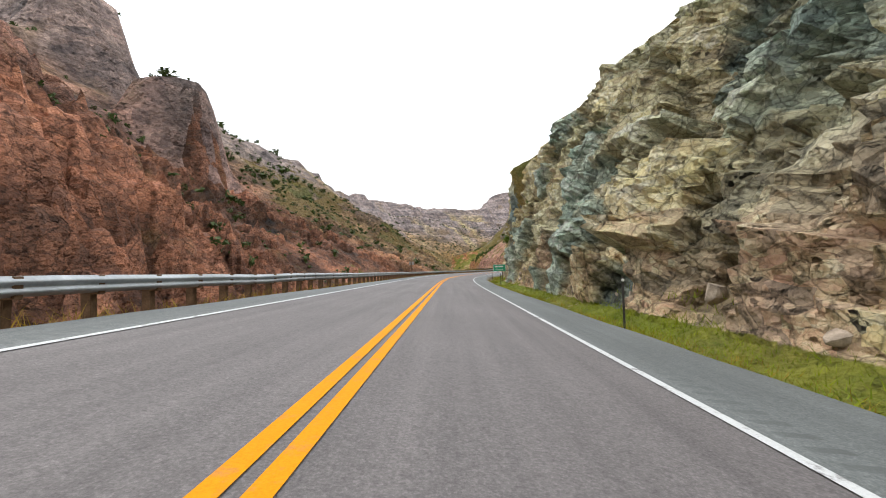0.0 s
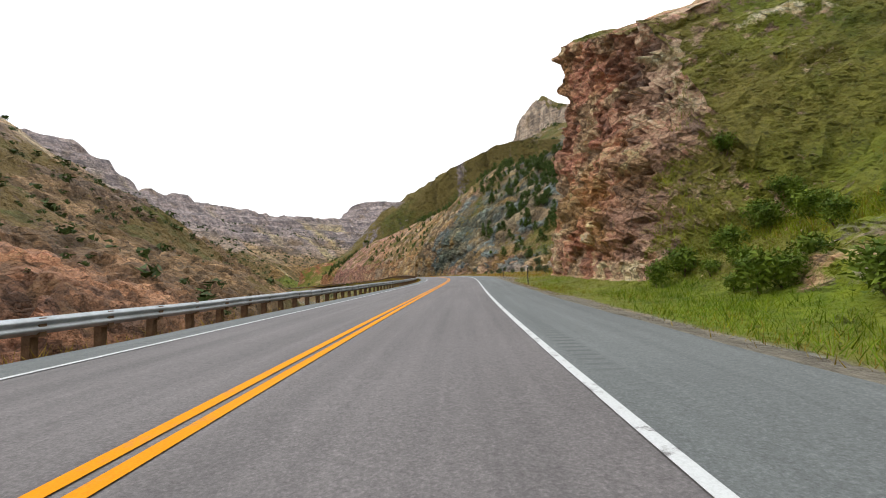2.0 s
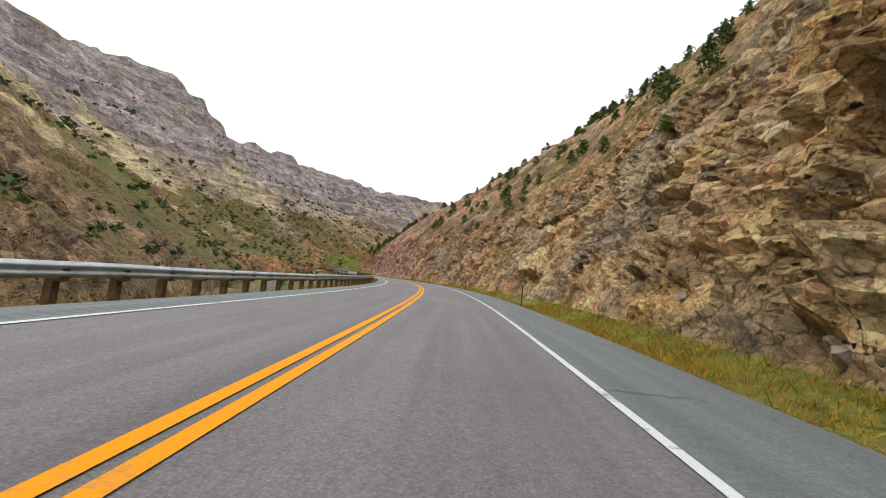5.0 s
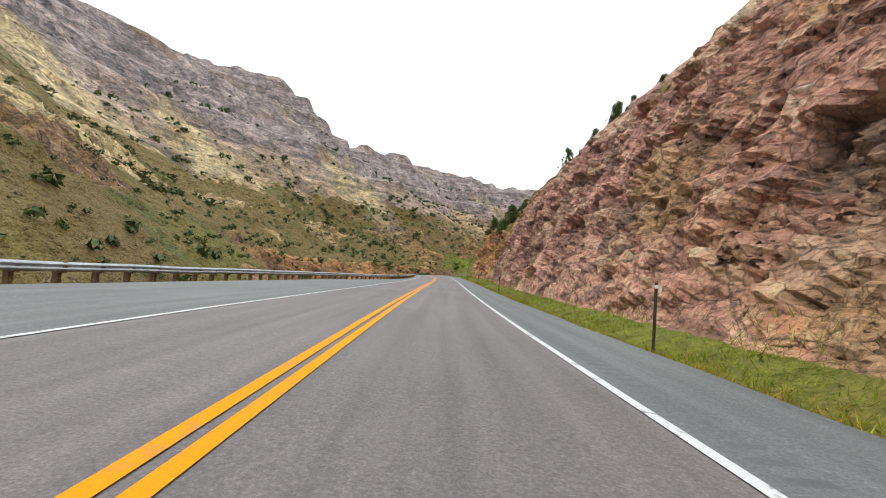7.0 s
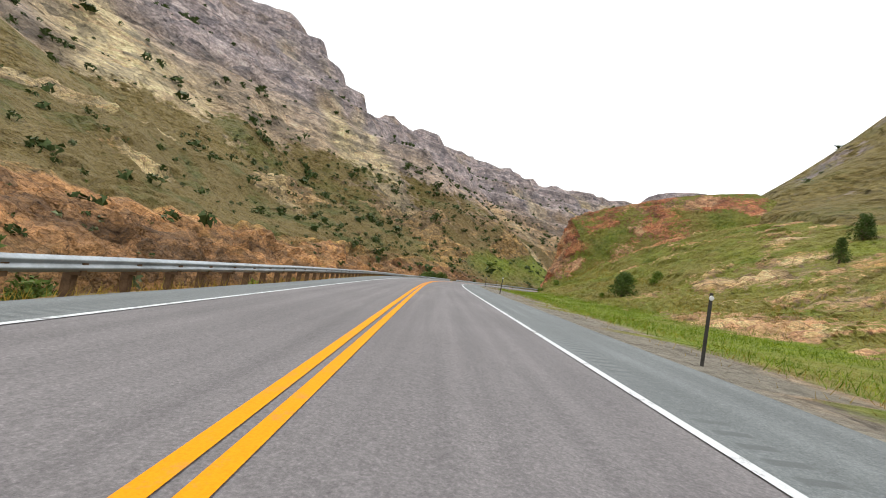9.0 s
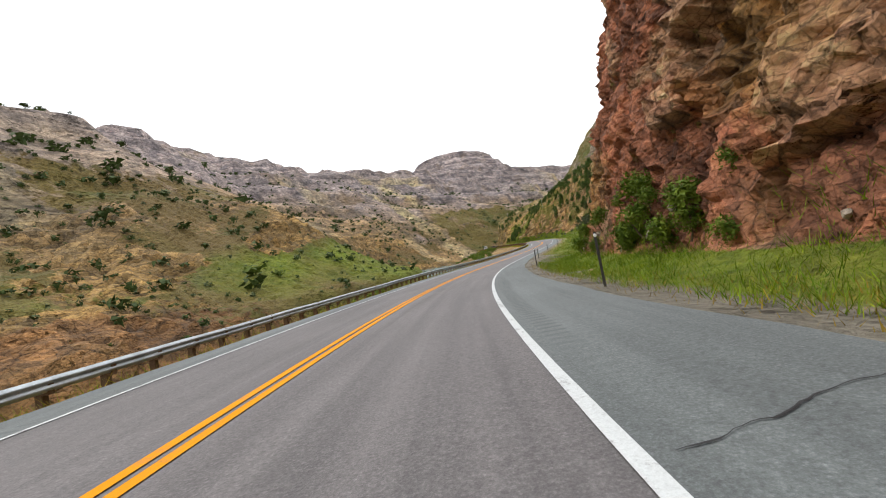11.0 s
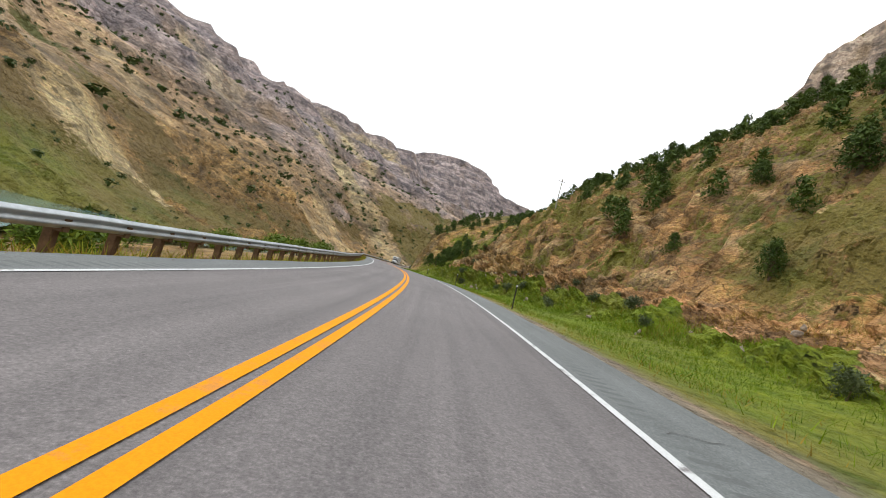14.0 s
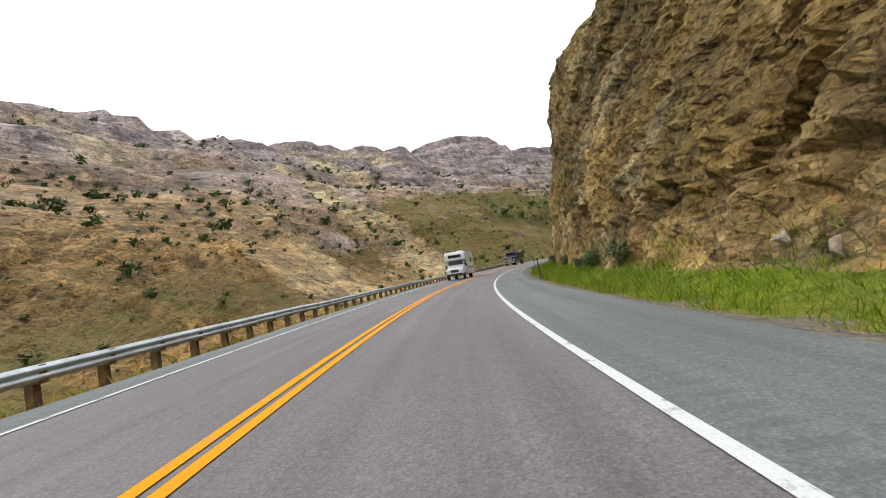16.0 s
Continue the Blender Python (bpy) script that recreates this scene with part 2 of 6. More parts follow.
def blocks(p, seed=0, tilt=0.5):
    """Broken rock: every cell is a block, set forward or back and tilted; -1 to 1, and a value for each block."""
    f = np.floor(p).astype(np.int64)
    best = np.full(len(p), 1e9)
    val = np.zeros(len(p))
    ids = np.zeros(len(p))
    for a in (-1, 0, 1):
        for b in (-1, 0, 1):
            for c in (-1, 0, 1):
                i, j, k = f[:, 0] + a, f[:, 1] + b, f[:, 2] + c
                q = np.stack([i + hash01(i, j, k, seed), j + hash01(i, j, k, seed + 1), k + hash01(i, j, k, seed + 2)], -1)
                d = p - q
                m = np.abs(d).sum(1) * 0.5 + np.abs(d).max(1) * 0.5
                near = m < best
                r = hash01(i, j, k, seed + 3)
                t = np.stack([hash01(i, j, k, seed + 4), hash01(i, j, k, seed + 5), hash01(i, j, k, seed + 6)], -1) - 0.5
                best = np.where(near, m, best)
                val = np.where(near, (r * 2 - 1) + tilt * 2 * (d * t).sum(1), val)
                ids = np.where(near, r, ids)
    return val, ids


def ledges(q, w, h, seed, tilt=0.6):
    """Bedded rock: rows of blocks along the face, each set forward or back with a tilt of its own."""
    wob = fbm(q / 7.0, 2, seed + 9)
    zr = q[:, 2] / h + 0.05 * q[:, 0] / h + 0.45 * wob
    row = np.floor(zr)
    sr = q[:, 0] / w + 7.7 * hash01(row, row * 0, row * 0 + 3, seed) + 0.3 * wob + 0.25 * (zr - row)
    col = np.floor(sr)
    r, ta, tb = (hash01(row, col, row * 0, seed + k) for k in (1, 2, 3))
    return (r * 2 - 1) + tilt * 2 * ((sr - col - 0.5) * (ta - 0.5) + (zr - row - 0.5) * (tb - 0.3)), r


def lerp_at(s, rows, column):
    return np.interp(s, [r[0] for r in rows], [r[column] for r in rows])


# ---- materials ----
def material(name, rough=0.8, spec=0.3, metal=0.0):
    m = bpy.data.materials.new(name)
    m.use_nodes = True
    b = m.node_tree.nodes["Principled BSDF"]
    b.inputs["Roughness"].default_value = rough
    b.inputs["Specular IOR Level"].default_value = spec
    b.inputs["Metallic"].default_value = metal
    return m, m.node_tree, b


def noise_node(t, scale, detail=6.0, rough=0.6, vector=None, kind="ShaderNodeTexNoise"):
    n = t.nodes.new(kind)
    n.inputs["Scale"].default_value = scale
    if kind == "ShaderNodeTexNoise":
        n.inputs["Detail"].default_value = detail
        n.inputs["Roughness"].default_value = rough
    if vector is not None:
        t.links.new(vector, n.inputs["Vector"])
    return n


def ramp(t, source, stops):
    r = t.nodes.new("ShaderNodeValToRGB")
    e = r.color_ramp.elements
    while len(e) < len(stops):
        e.new(0.5)
    for k, (pos, col) in enumerate(stops):
        e[k].position = pos
        e[k].color = (*col, 1) if len(col) == 3 else col
    t.links.new(source, r.inputs["Fac"])
    return r


def mix(t, fac, a, b, blend="MIX"):
    n = t.nodes.new("ShaderNodeMix")
    n.data_type = "RGBA"
    n.blend_type = blend
    for key, v in ((0, fac), (6, a), (7, b)):
        if hasattr(v, "node"):
            t.links.new(v, n.inputs[key])
        elif key == 0:
            n.inputs[key].default_value = v
        else:
            n.inputs[key].default_value = (*v, 1)
    return n.outputs[2]


def bump(t, b, source, strength, distance):
    n = t.nodes.new("ShaderNodeBump")
    n.inputs["Strength"].default_value = strength
    n.inputs["Distance"].default_value = distance
    t.links.new(source, n.inputs["Height"])
    if b.inputs["Normal"].is_linked:
        t.links.new(b.inputs["Normal"].links[0].from_socket, n.inputs["Normal"])
    t.links.new(n.outputs[0], b.inputs["Normal"])


def coords(t, kind="Object", scale=None):
    c = t.nodes.new("ShaderNodeTexCoord")
    if scale is None:
        return c.outputs[kind]
    m = t.nodes.new("ShaderNodeMapping")
    m.inputs["Scale"].default_value = scale
    t.links.new(c.outputs[kind], m.inputs["Vector"])
    return m.outputs[0]


def plain(name, colour, rough=0.6, spec=0.4, metal=0.0, vary=0.12, scale=6.0, relief=0.0):
    """A painted, metal or wooden surface with blotches at two scales."""
    m, t, b = material(name, rough, spec, metal)
    v = coords(t)
    n1 = noise_node(t, scale, 8, 0.65, v)
    n2 = noise_node(t, scale * 9, 4, 0.6, v)
    dark = tuple(c * (1 - 2.2 * vary) for c in colour)
    light = tuple(min(1, c * (1 + vary)) for c in colour)
    r1 = ramp(t, n1.outputs[0], [(0.3, dark), (0.65, light)])
    c = mix(t, 0.25, r1.outputs[0], n2.outputs[0], "OVERLAY")
    t.links.new(c, b.inputs["Base Color"])
    if relief:
        bump(t, b, n2.outputs[0], relief, 0.01)
    return m


def facets(t, b, v, scale, stretch, amount, warp=0.25):
    """Broken facets: every Voronoi cell is a plane of its own tilt. Returns the cell's random colour."""
    n = noise_node(t, scale * 0.9, 4, 0.6, v)
    off = t.nodes.new("ShaderNodeVectorMath")
    off.operation = "MULTIPLY_ADD"
    t.links.new(n.outputs["Color"], off.inputs[0])
    off.inputs[1].default_value = (warp / scale * 2,) * 3
    t.links.new(v, off.inputs[2])
    mp = t.nodes.new("ShaderNodeMapping")
    mp.inputs["Scale"].default_value = stretch
    t.links.new(off.outputs[0], mp.inputs["Vector"])
    vor = noise_node(t, scale, vector=mp.outputs[0], kind="ShaderNodeTexVoronoi")
    vor.distance = "CHEBYCHEV"
    d = t.nodes.new("ShaderNodeVectorMath")
    d.operation = "SUBTRACT"
    t.links.new(mp.outputs[0], d.inputs[0])
    t.links.new(vor.outputs["Position"], d.inputs[1])
    c = t.nodes.new("ShaderNodeVectorMath")
    c.operation = "SUBTRACT"
    t.links.new(vor.outputs["Color"], c.inputs[0])
    c.inputs[1].default_value = (0.5, 0.5, 0.5)
    dot = t.nodes.new("ShaderNodeVectorMath")
    dot.operation = "DOT_PRODUCT"
    t.links.new(d.outputs[0], dot.inputs[0])
    t.links.new(c.outputs[0], dot.inputs[1])
    bump(t, b, dot.outputs["Value"], 1.0, amount)
    return vor


def rock_material(name, k=1.0, far=False, earth=1.0):
    m, t, b = material(name, 0.85, 0.25)
    v = coords(t)
    col = t.nodes.new("ShaderNodeAttribute")
    col.attribute_name = "tone"
    turf = t.nodes.new("ShaderNodeAttribute")
    turf.attribute_name = "turf"
    lush = t.nodes.new("ShaderNodeAttribute")
    lush.attribute_name = "lush"
    n1 = noise_node(t, 0.16 * k, 8, 0.62, v)
    n2 = noise_node(t, 1.7 * k, 8, 0.7, v)
    n3 = noise_node(t, 9.0 * k, 6, 0.7, v)
    big = facets(t, b, v, 0.75 * k, (1, 1, 1.5), 0.9, 0.08)
    fine = facets(t, b, v, 2.6 * k, (1, 1, 1.8), 1.0, 0.1)
    tiny = facets(t, b, v, 7.5 * k, (1, 1, 1.8), 1.0, 0.12)
    g1 = t.nodes.new("ShaderNodeRGBToBW")
    t.links.new(big.outputs["Color"], g1.inputs[0])
    g2 = t.nodes.new("ShaderNodeRGBToBW")
    t.links.new(fine.outputs["Color"], g2.inputs[0])
    c = mix(t, 0.75, col.outputs["Color"], ramp(t, g1.outputs[0], [(0.2, (0.32, 0.33, 0.34)), (0.8, (0.78, 0.75, 0.70))]).outputs[0], "OVERLAY")
    c = mix(t, 0.6, c, ramp(t, g2.outputs[0], [(0.2, (0.32, 0.32, 0.32)), (0.8, (0.74, 0.73, 0.70))]).outputs[0], "OVERLAY")
    c = mix(t, 0.6, c, ramp(t, n2.outputs[0], [(0.30, (0.30, 0.30, 0.31)), (0.70, (0.76, 0.75, 0.72))]).outputs[0], "OVERLAY")
    c = mix(t, 0.5, c, ramp(t, n3.outputs[0], [(0.30, (0.3, 0.3, 0.3)), (0.70, (0.7, 0.7, 0.7))]).outputs[0], "OVERLAY")
    c = mix(t, ramp(t, n1.outputs[0], [(0.56, (0, 0, 0)), (0.70, (0.5, 0.5, 0.5))]).outputs[0], c, (0.24, 0.15, 0.05))
    # joints between blocks; the shadow in each crack is put into the colour
    for cs, wide, dark in (((0.55 * k, 0.03, 0.62),) if far else ((0.55 * k, 0.03, 0.30), (1.9 * k, 0.045, 0.5), (5.5 * k, 0.06, 0.75))):
        wob = t.nodes.new("ShaderNodeVectorMath")
        wob.operation = "MULTIPLY_ADD"
        t.links.new(n2.outputs["Color"], wob.inputs[0])
        wob.inputs[1].default_value = (0.28 / cs,) * 3
        t.links.new(v, wob.inputs[2])
        sq = t.nodes.new("ShaderNodeMapping")
        sq.inputs["Scale"].default_value = (1, 1, 1.35)
        sq.inputs["Rotation"].default_value = (0.25, 0.15, 0.4)
        t.links.new(wob.outputs[0], sq.inputs["Vector"])
        joint = noise_node(t, cs, vector=sq.outputs[0], kind="ShaderNodeTexVoronoi")
        joint.feature = "DISTANCE_TO_EDGE"
        shaded_gap = ramp(t, joint.outputs["Distance"], [(0.0, (dark, dark, dark)), (wide, (1, 1, 1))]).outputs[0]
        c = mix(t, 0.75, c, shaded_gap, "MULTIPLY")
        bump(t, b, shaded_gap, 0.7, 0.05 / k)
    if far:
        bed = noise_node(t, 1.0, 5, 0.65, coords(t, "Object", (0.012, 0.012, 0.28)))
        pillar = noise_node(t, 1.0, 5, 0.7, coords(t, "Object", (0.16, 0.16, 0.016)))
        c = mix(t, 0.5, c, ramp(t, bed.outputs[0], [(0.36, (0.28, 0.27, 0.27)), (0.5, (0.5, 0.5, 0.5)), (0.62, (0.74, 0.72, 0.70))]).outputs[0], "OVERLAY")
        c = mix(t, 0.65, c, ramp(t, pillar.outputs[0], [(0.36, (0.26, 0.26, 0.28)), (0.5, (0.5, 0.5, 0.5)), (0.66, (0.70, 0.69, 0.67))]).outputs[0], "OVERLAY")
    soil = ramp(t, n3.outputs[0], [(0.3, (0.11 * earth, 0.08 * earth, 0.03 * earth)), (0.5, (0.24 * earth, 0.165 * earth, 0.055 * earth)), (0.7, (0.37 * earth, 0.26 * earth, 0.09 * earth))]).outputs[0]
    green = ramp(t, n2.outputs[0], [(0.3, (0.07 * earth, 0.08 * earth, 0.016 * earth)), (0.7, (0.19 * earth, 0.18 * earth, 0.045 * earth))]).outputs[0]
    soil = mix(t, ramp(t, n1.outputs[0], [(0.50, (0, 0, 0)), (0.62, (1, 1, 1))]).outputs[0], soil, green)
    bright = ramp(t, n2.outputs[0], [(0.3, (0.08, 0.14, 0.005)), (0.65, (0.23, 0.28, 0.015))]).outputs[0]
    soil = mix(t, lush.outputs["Fac"], soil, bright)
    edge = t.nodes.new("ShaderNodeMath")
    edge.operation = "ADD"
    sub = t.nodes.new("ShaderNodeMath")
    sub.operation = "MULTIPLY_ADD"
    t.links.new(n2.outputs[0], sub.inputs[0])
    sub.inputs[1].default_value, sub.inputs[2].default_value = 1.2, -0.6
    t.links.new(turf.outputs["Fac"], edge.inputs[0])
    t.links.new(sub.outputs[0], edge.inputs[1])
    c = mix(t, ramp(t, edge.outputs[0], [(0.42, (0, 0, 0)), (0.56, (1, 1, 1))]).outputs[0], c, soil)
    dust = t.nodes.new("ShaderNodeAttribute")
    dust.attribute_name = "dust"
    dirt = ramp(t, n3.outputs[0], [(0.3, (0.15, 0.135, 0.105)), (0.7, (0.31, 0.275, 0.215))]).outputs[0]
    c = mix(t, dust.outputs["Fac"], c, dirt)
    t.links.new(c, b.inputs["Base Color"])
    bump(t, b, n2.outputs[0], 0.6, 0.16 / k)
    bump(t, b, n3.outputs[0], 0.7, 0.08 / k)
    return m


def asphalt_material(name, base, shoulder):
    m, t, b = material(name, 0.75, 0.35)
    uv = t.nodes.new("ShaderNodeUVMap")
    uv.uv_map = "road"
    sep = t.nodes.new("ShaderNodeSeparateXYZ")
    t.links.new(uv.outputs[0], sep.inputs[0])
    v = coords(t)
    grain = noise_node(t, 60, 3, 0.8, v)
    stones = noise_node(t, 120, vector=v, kind="ShaderNodeTexVoronoi")
    patch = noise_node(t, 0.35, 6, 0.6, v)
    stretch = t.nodes.new("ShaderNodeMapping")
    stretch.inputs["Scale"].default_value = (2.2, 0.06, 1)
    t.links.new(uv.outputs[0], stretch.inputs["Vector"])
    streak = noise_node(t, 1.0, 5, 0.6, stretch.outputs[0])
    c = ramp(t, grain.outputs[0], [(0.25, tuple(x * 0.55 for x in base)), (0.55, base), (0.8, tuple(x * 1.7 for x in base))]).outputs[0]
    speck = noise_node(t, 22, 4, 0.75, v)
    c = mix(t, 0.32, c, ramp(t, speck.outputs[0], [(0.34, (0.26, 0.26, 0.26)), (0.5, (0.5, 0.5, 0.5)), (0.68, (0.72, 0.72, 0.72))]).outputs[0], "OVERLAY")
    c = mix(t, 0.5, c, ramp(t, patch.outputs[0], [(0.3, (0.38, 0.38, 0.38)), (0.7, (0.6, 0.6, 0.6))]).outputs[0], "OVERLAY")
    c = mix(t, 0.7, c, ramp(t, streak.outputs[0], [(0.3, (0.36, 0.36, 0.36)), (0.7, (0.64, 0.64, 0.63))]).outputs[0], "OVERLAY")
    if shoulder:
        # milled rumble grooves beside the edge line
        wave = t.nodes.new("ShaderNodeMath")
        wave.operation = "SINE"
        mul = t.nodes.new("ShaderNodeMath")
        mul.operation = "MULTIPLY"
        mul.inputs[1].default_value = 2 * math.pi / 0.30
        t.links.new(sep.outputs[1], mul.inputs[0])
        t.links.new(mul.outputs[0], wave.inputs[0])
        band = ramp(t, sep.outputs[0], [(0.0, (0, 0, 0)), (0.382, (0, 0, 0)), (0.387, (1, 1, 1)), (0.418, (1, 1, 1)), (0.423, (0, 0, 0))])
        scale10 = t.nodes.new("ShaderNodeMath")
        scale10.operation = "MULTIPLY"
        scale10.inputs[1].default_value = 0.1
        t.links.new(sep.outputs[0], scale10.inputs[0])
        t.links.new(scale10.outputs[0], band.inputs["Fac"])
        groove = mix(t, 1.0, band.outputs[0], ramp(t, wave.outputs[0], [(0.1, (0, 0, 0)), (0.5, (1, 1, 1))]).outputs[0], "MULTIPLY")
        c = mix(t, mix(t, 1.0, groove, ramp(t, patch.outputs[0], [(0.42, (0.1, 0.1, 0.1)), (0.58, (0.8, 0.8, 0.8))]).outputs[0], "MULTIPLY"), c, tuple(x * 0.6 for x in base))
        bump(t, b, groove, -0.5, 0.02)
    t.links.new(c, b.inputs["Base Color"])
    bump(t, b, grain.outputs[0], 0.5, 0.006)
    bump(t, b, stones.outputs[0], 0.3, 0.004)
    return m


def line_material(name, colour, worn):
    m, t, b = material(name, 0.8, 0.12)
    v = coords(t)
    n = noise_node(t, 5.0, 8, 0.75, v)
    g = noise_node(t, 70.0, 3, 0.8, v)
    c = ramp(t, g.outputs[0], [(0.2, tuple(x * 0.75 for x in colour)), (0.6, colour)]).outputs[0]
    c = mix(t, ramp(t, n.outputs[0], [(0.55, (0, 0, 0)), (0.64, (worn, worn, worn))]).outputs[0], c, (0.16, 0.15, 0.15))
    t.links.new(c, b.inputs["Base Color"])
    bump(t, b, g.outputs[0], 0.3, 0.004)
    return m


def leaf_material(name, dark, light):
    m, t, b = material(name, 0.7, 0.2)
    v = coords(t)
    n = noise_node(t, 2.2, 4, 0.6, v)
    info = t.nodes.new("ShaderNodeObjectInfo")
    geo = t.nodes.new("ShaderNodeNewGeometry")
    c = ramp(t, n.outputs[0], [(0.3, dark), (0.7, light)]).outputs[0]
    c = mix(t, 0.5, c, ramp(t, geo.outputs["Random Per Island"], [(0, (0.3, 0.3, 0.3)), (1, (0.7, 0.7, 0.62))]).outputs[0], "OVERLAY")
    c = mix(t, 0.4, c, ramp(t, info.outputs["Random"], [(0, (0.35, 0.38, 0.33)), (1, (0.66, 0.62, 0.5))]).outputs[0], "OVERLAY")
    t.links.new(c, b.inputs["Base Color"])
    b.inputs["Subsurface Weight"].default_value = 0.0
    return m


M_ROCK = rock_material("fractured_rock", 1.3)
M_FAR = rock_material("canyon_slopes", 0.2, True, 0.72)
M_BANK = rock_material("far_bank_rock", 0.5, False, 0.7)
M_ROAD = asphalt_material("lane_asphalt", (0.148, 0.136, 0.137), False)
M_SHOULDER = asphalt_material("shoulder_asphalt", (0.135, 0.148, 0.148), True)
M_YELLOW = line_material("yellow_road_paint", (0.78, 0.29, 0.004), 0.3)
M_WHITE = line_material("white_road_paint", (0.60, 0.62, 0.62), 0.9)
M_GRAVEL = plain("verge_gravel", (0.26, 0.23, 0.19), 0.95, 0.2, vary=0.2, scale=3.0, relief=0.8)
M_STEEL = plain("galvanised_steel", (0.42, 0.45, 0.47), 0.45, 0.5, 0.7, vary=0.15, scale=2.5)
M_POST = plain("weathered_timber_post", (0.15, 0.09, 0.05), 0.9, 0.2, vary=0.25, scale=7.0, relief=0.5)
M_DARKSTEEL = plain("dark_steel_post", (0.07, 0.065, 0.06), 0.7, 0.3, 0.3, vary=0.2)
M_SIGN = plain("green_sign_sheet", (0.0, 0.30, 0.16), 0.4, 0.5, vary=0.08)
M_SIGNBACK = plain("bare_sign_back", (0.36, 0.36, 0.34), 0.5, 0.5, 0.4)
M_REFLECT = plain("reflector_white", (0.8, 0.8, 0.78), 0.3, 0.6)
M_WATER, _t, _b = material("river_water", 0.08, 0.5)
_n = noise_node(_t, 0.5, 4, 0.6, coords(_t))
_t.links.new(ramp(_t, _n.outputs[0], [(0.3, (0.10, 0.19, 0.20)), (0.7, (0.16, 0.28, 0.29))]).outputs[0], _b.inputs["Base Color"])
bump(_t, _b, noise_node(_t, 2.5, 5, 0.6, coords(_t)).outputs[0], 0.25, 0.08)
M_JUNIPER = leaf_material("juniper_foliage", (0.030, 0.060, 0.011), (0.105, 0.155, 0.030))
M_SCRUB = leaf_material("far_juniper_foliage", (0.022, 0.042, 0.010), (0.070, 0.098, 0.026))
M_SAGE = leaf_material("sagebrush_foliage", (0.05, 0.07, 0.035), (0.14, 0.17, 0.085))
M_BUSH = leaf_material("green_bush_foliage", (0.045, 0.09, 0.007), (0.19, 0.26, 0.028))
M_THICKET = leaf_material("thicket_foliage", (0.025, 0.05, 0.008), (0.10, 0.14, 0.02))
M_GRASS = leaf_material("verge_grass_blades", (0.10, 0.17, 0.006), (0.33, 0.37, 0.02))
M_LUSH = leaf_material("lush_grass_blades", (0.06, 0.13, 0.004), (0.24, 0.33, 0.014))
M_DRY = leaf_material("dry_grass_blades", (0.20, 0.13, 0.015), (0.42, 0.29, 0.045))
M_ORANGE = leaf_material("orange_dry_grass_blades", (0.24, 0.12, 0.010), (0.52, 0.28, 0.03))
M_BARK = plain("grey_bark", (0.14, 0.10, 0.07), 0.95, 0.1, vary=0.25, scale=9, relief=0.6)
M_BOULDER = plain("boulder_stone", (0.40, 0.33, 0.26), 0.9, 0.2, vary=0.3, scale=2.6, relief=0.9)


# ---- mesh helpers ----
def grid_mesh(name, pts, tone=None, turf=None, uv=None, flip=False, lush=None, sharp=False, dust=None):
    """A mesh over a grid of points, shape (n, m, 3)."""
    n, m = pts.shape[:2]
    me = bpy.data.meshes.new(name)
    idx = np.arange(n * m).reshape(n, m)
    a, b, c, d = idx[:-1, :-1], idx[1:, :-1], idx[1:, 1:], idx[:-1, 1:]
    quads = np.stack([a, d, c, b] if flip else [a, b, c, d], -1).reshape(-1, 4)
    me.vertices.add(n * m)
    me.vertices.foreach_set("co", pts.reshape(-1).astype(np.float32))
    me.loops.add(quads.size)
    me.loops.foreach_set("vertex_index", quads.reshape(-1).astype(np.int32))
    me.polygons.add(len(quads))
    me.polygons.foreach_set("loop_start", np.arange(0, quads.size, 4, dtype=np.int32))
    me.update(calc_edges=True)
    me.validate()
    if sharp:
        me.polygons.foreach_set("use_smooth", np.zeros(len(me.polygons), bool))
    if tone is not None:
        at = me.attributes.new("tone", "FLOAT_COLOR", "POINT")
        at.data.foreach_set("color", np.concatenate([tone.reshape(-1, 3), np.ones((n * m, 1))], 1).reshape(-1).astype(np.float32))
    if turf is not None:
        at = me.attributes.new("turf", "FLOAT", "POINT")
        at.data.foreach_set("value", turf.reshape(-1).astype(np.float32))
    if lush is not None:
        at = me.attributes.new("lush", "FLOAT", "POINT")
        at.data.foreach_set("value", lush.reshape(-1).astype(np.float32))
    if dust is not None:
        at = me.attributes.new("dust", "FLOAT", "POINT")
        at.data.foreach_set("value", dust.reshape(-1).astype(np.float32))
    if uv is not None:
        layer = me.uv_layers.new(name="road")
        layer.data.foreach_set("uv", uv.reshape(-1, 2)[quads.reshape(-1)].reshape(-1).astype(np.float32))
    return me


def soup(name, verts, faces):
    me = bpy.data.meshes.new(name)
    me.from_pydata(verts, [], faces)
    me.update()
    return me


def put(name, me, mat, parent=None, label=""):
    if mat is not None and not me.materials:
        me.materials.append(mat)
    ob = new(name, me)
    if parent is not None:
        ob.parent = parent
    if label:
        ob["label"] = label
    return ob


def part(name, bm, mat, parent, label=""):
    me = bpy.data.meshes.new(name)
    bm.to_mesh(me)
    bm.free()
    return put(name, me, mat, parent, label)


def box(bm, size, m=Matrix(), bevel=0.0):
    r = bmesh.ops.create_cube(bm, size=1.0, matrix=m @ Matrix.Diagonal((*size, 1)))
    if bevel:
        es = list({e for v in r["verts"] for e in v.link_edges})
        bmesh.ops.bevel(bm, geom=es, offset=bevel, segments=2, affect="EDGES")


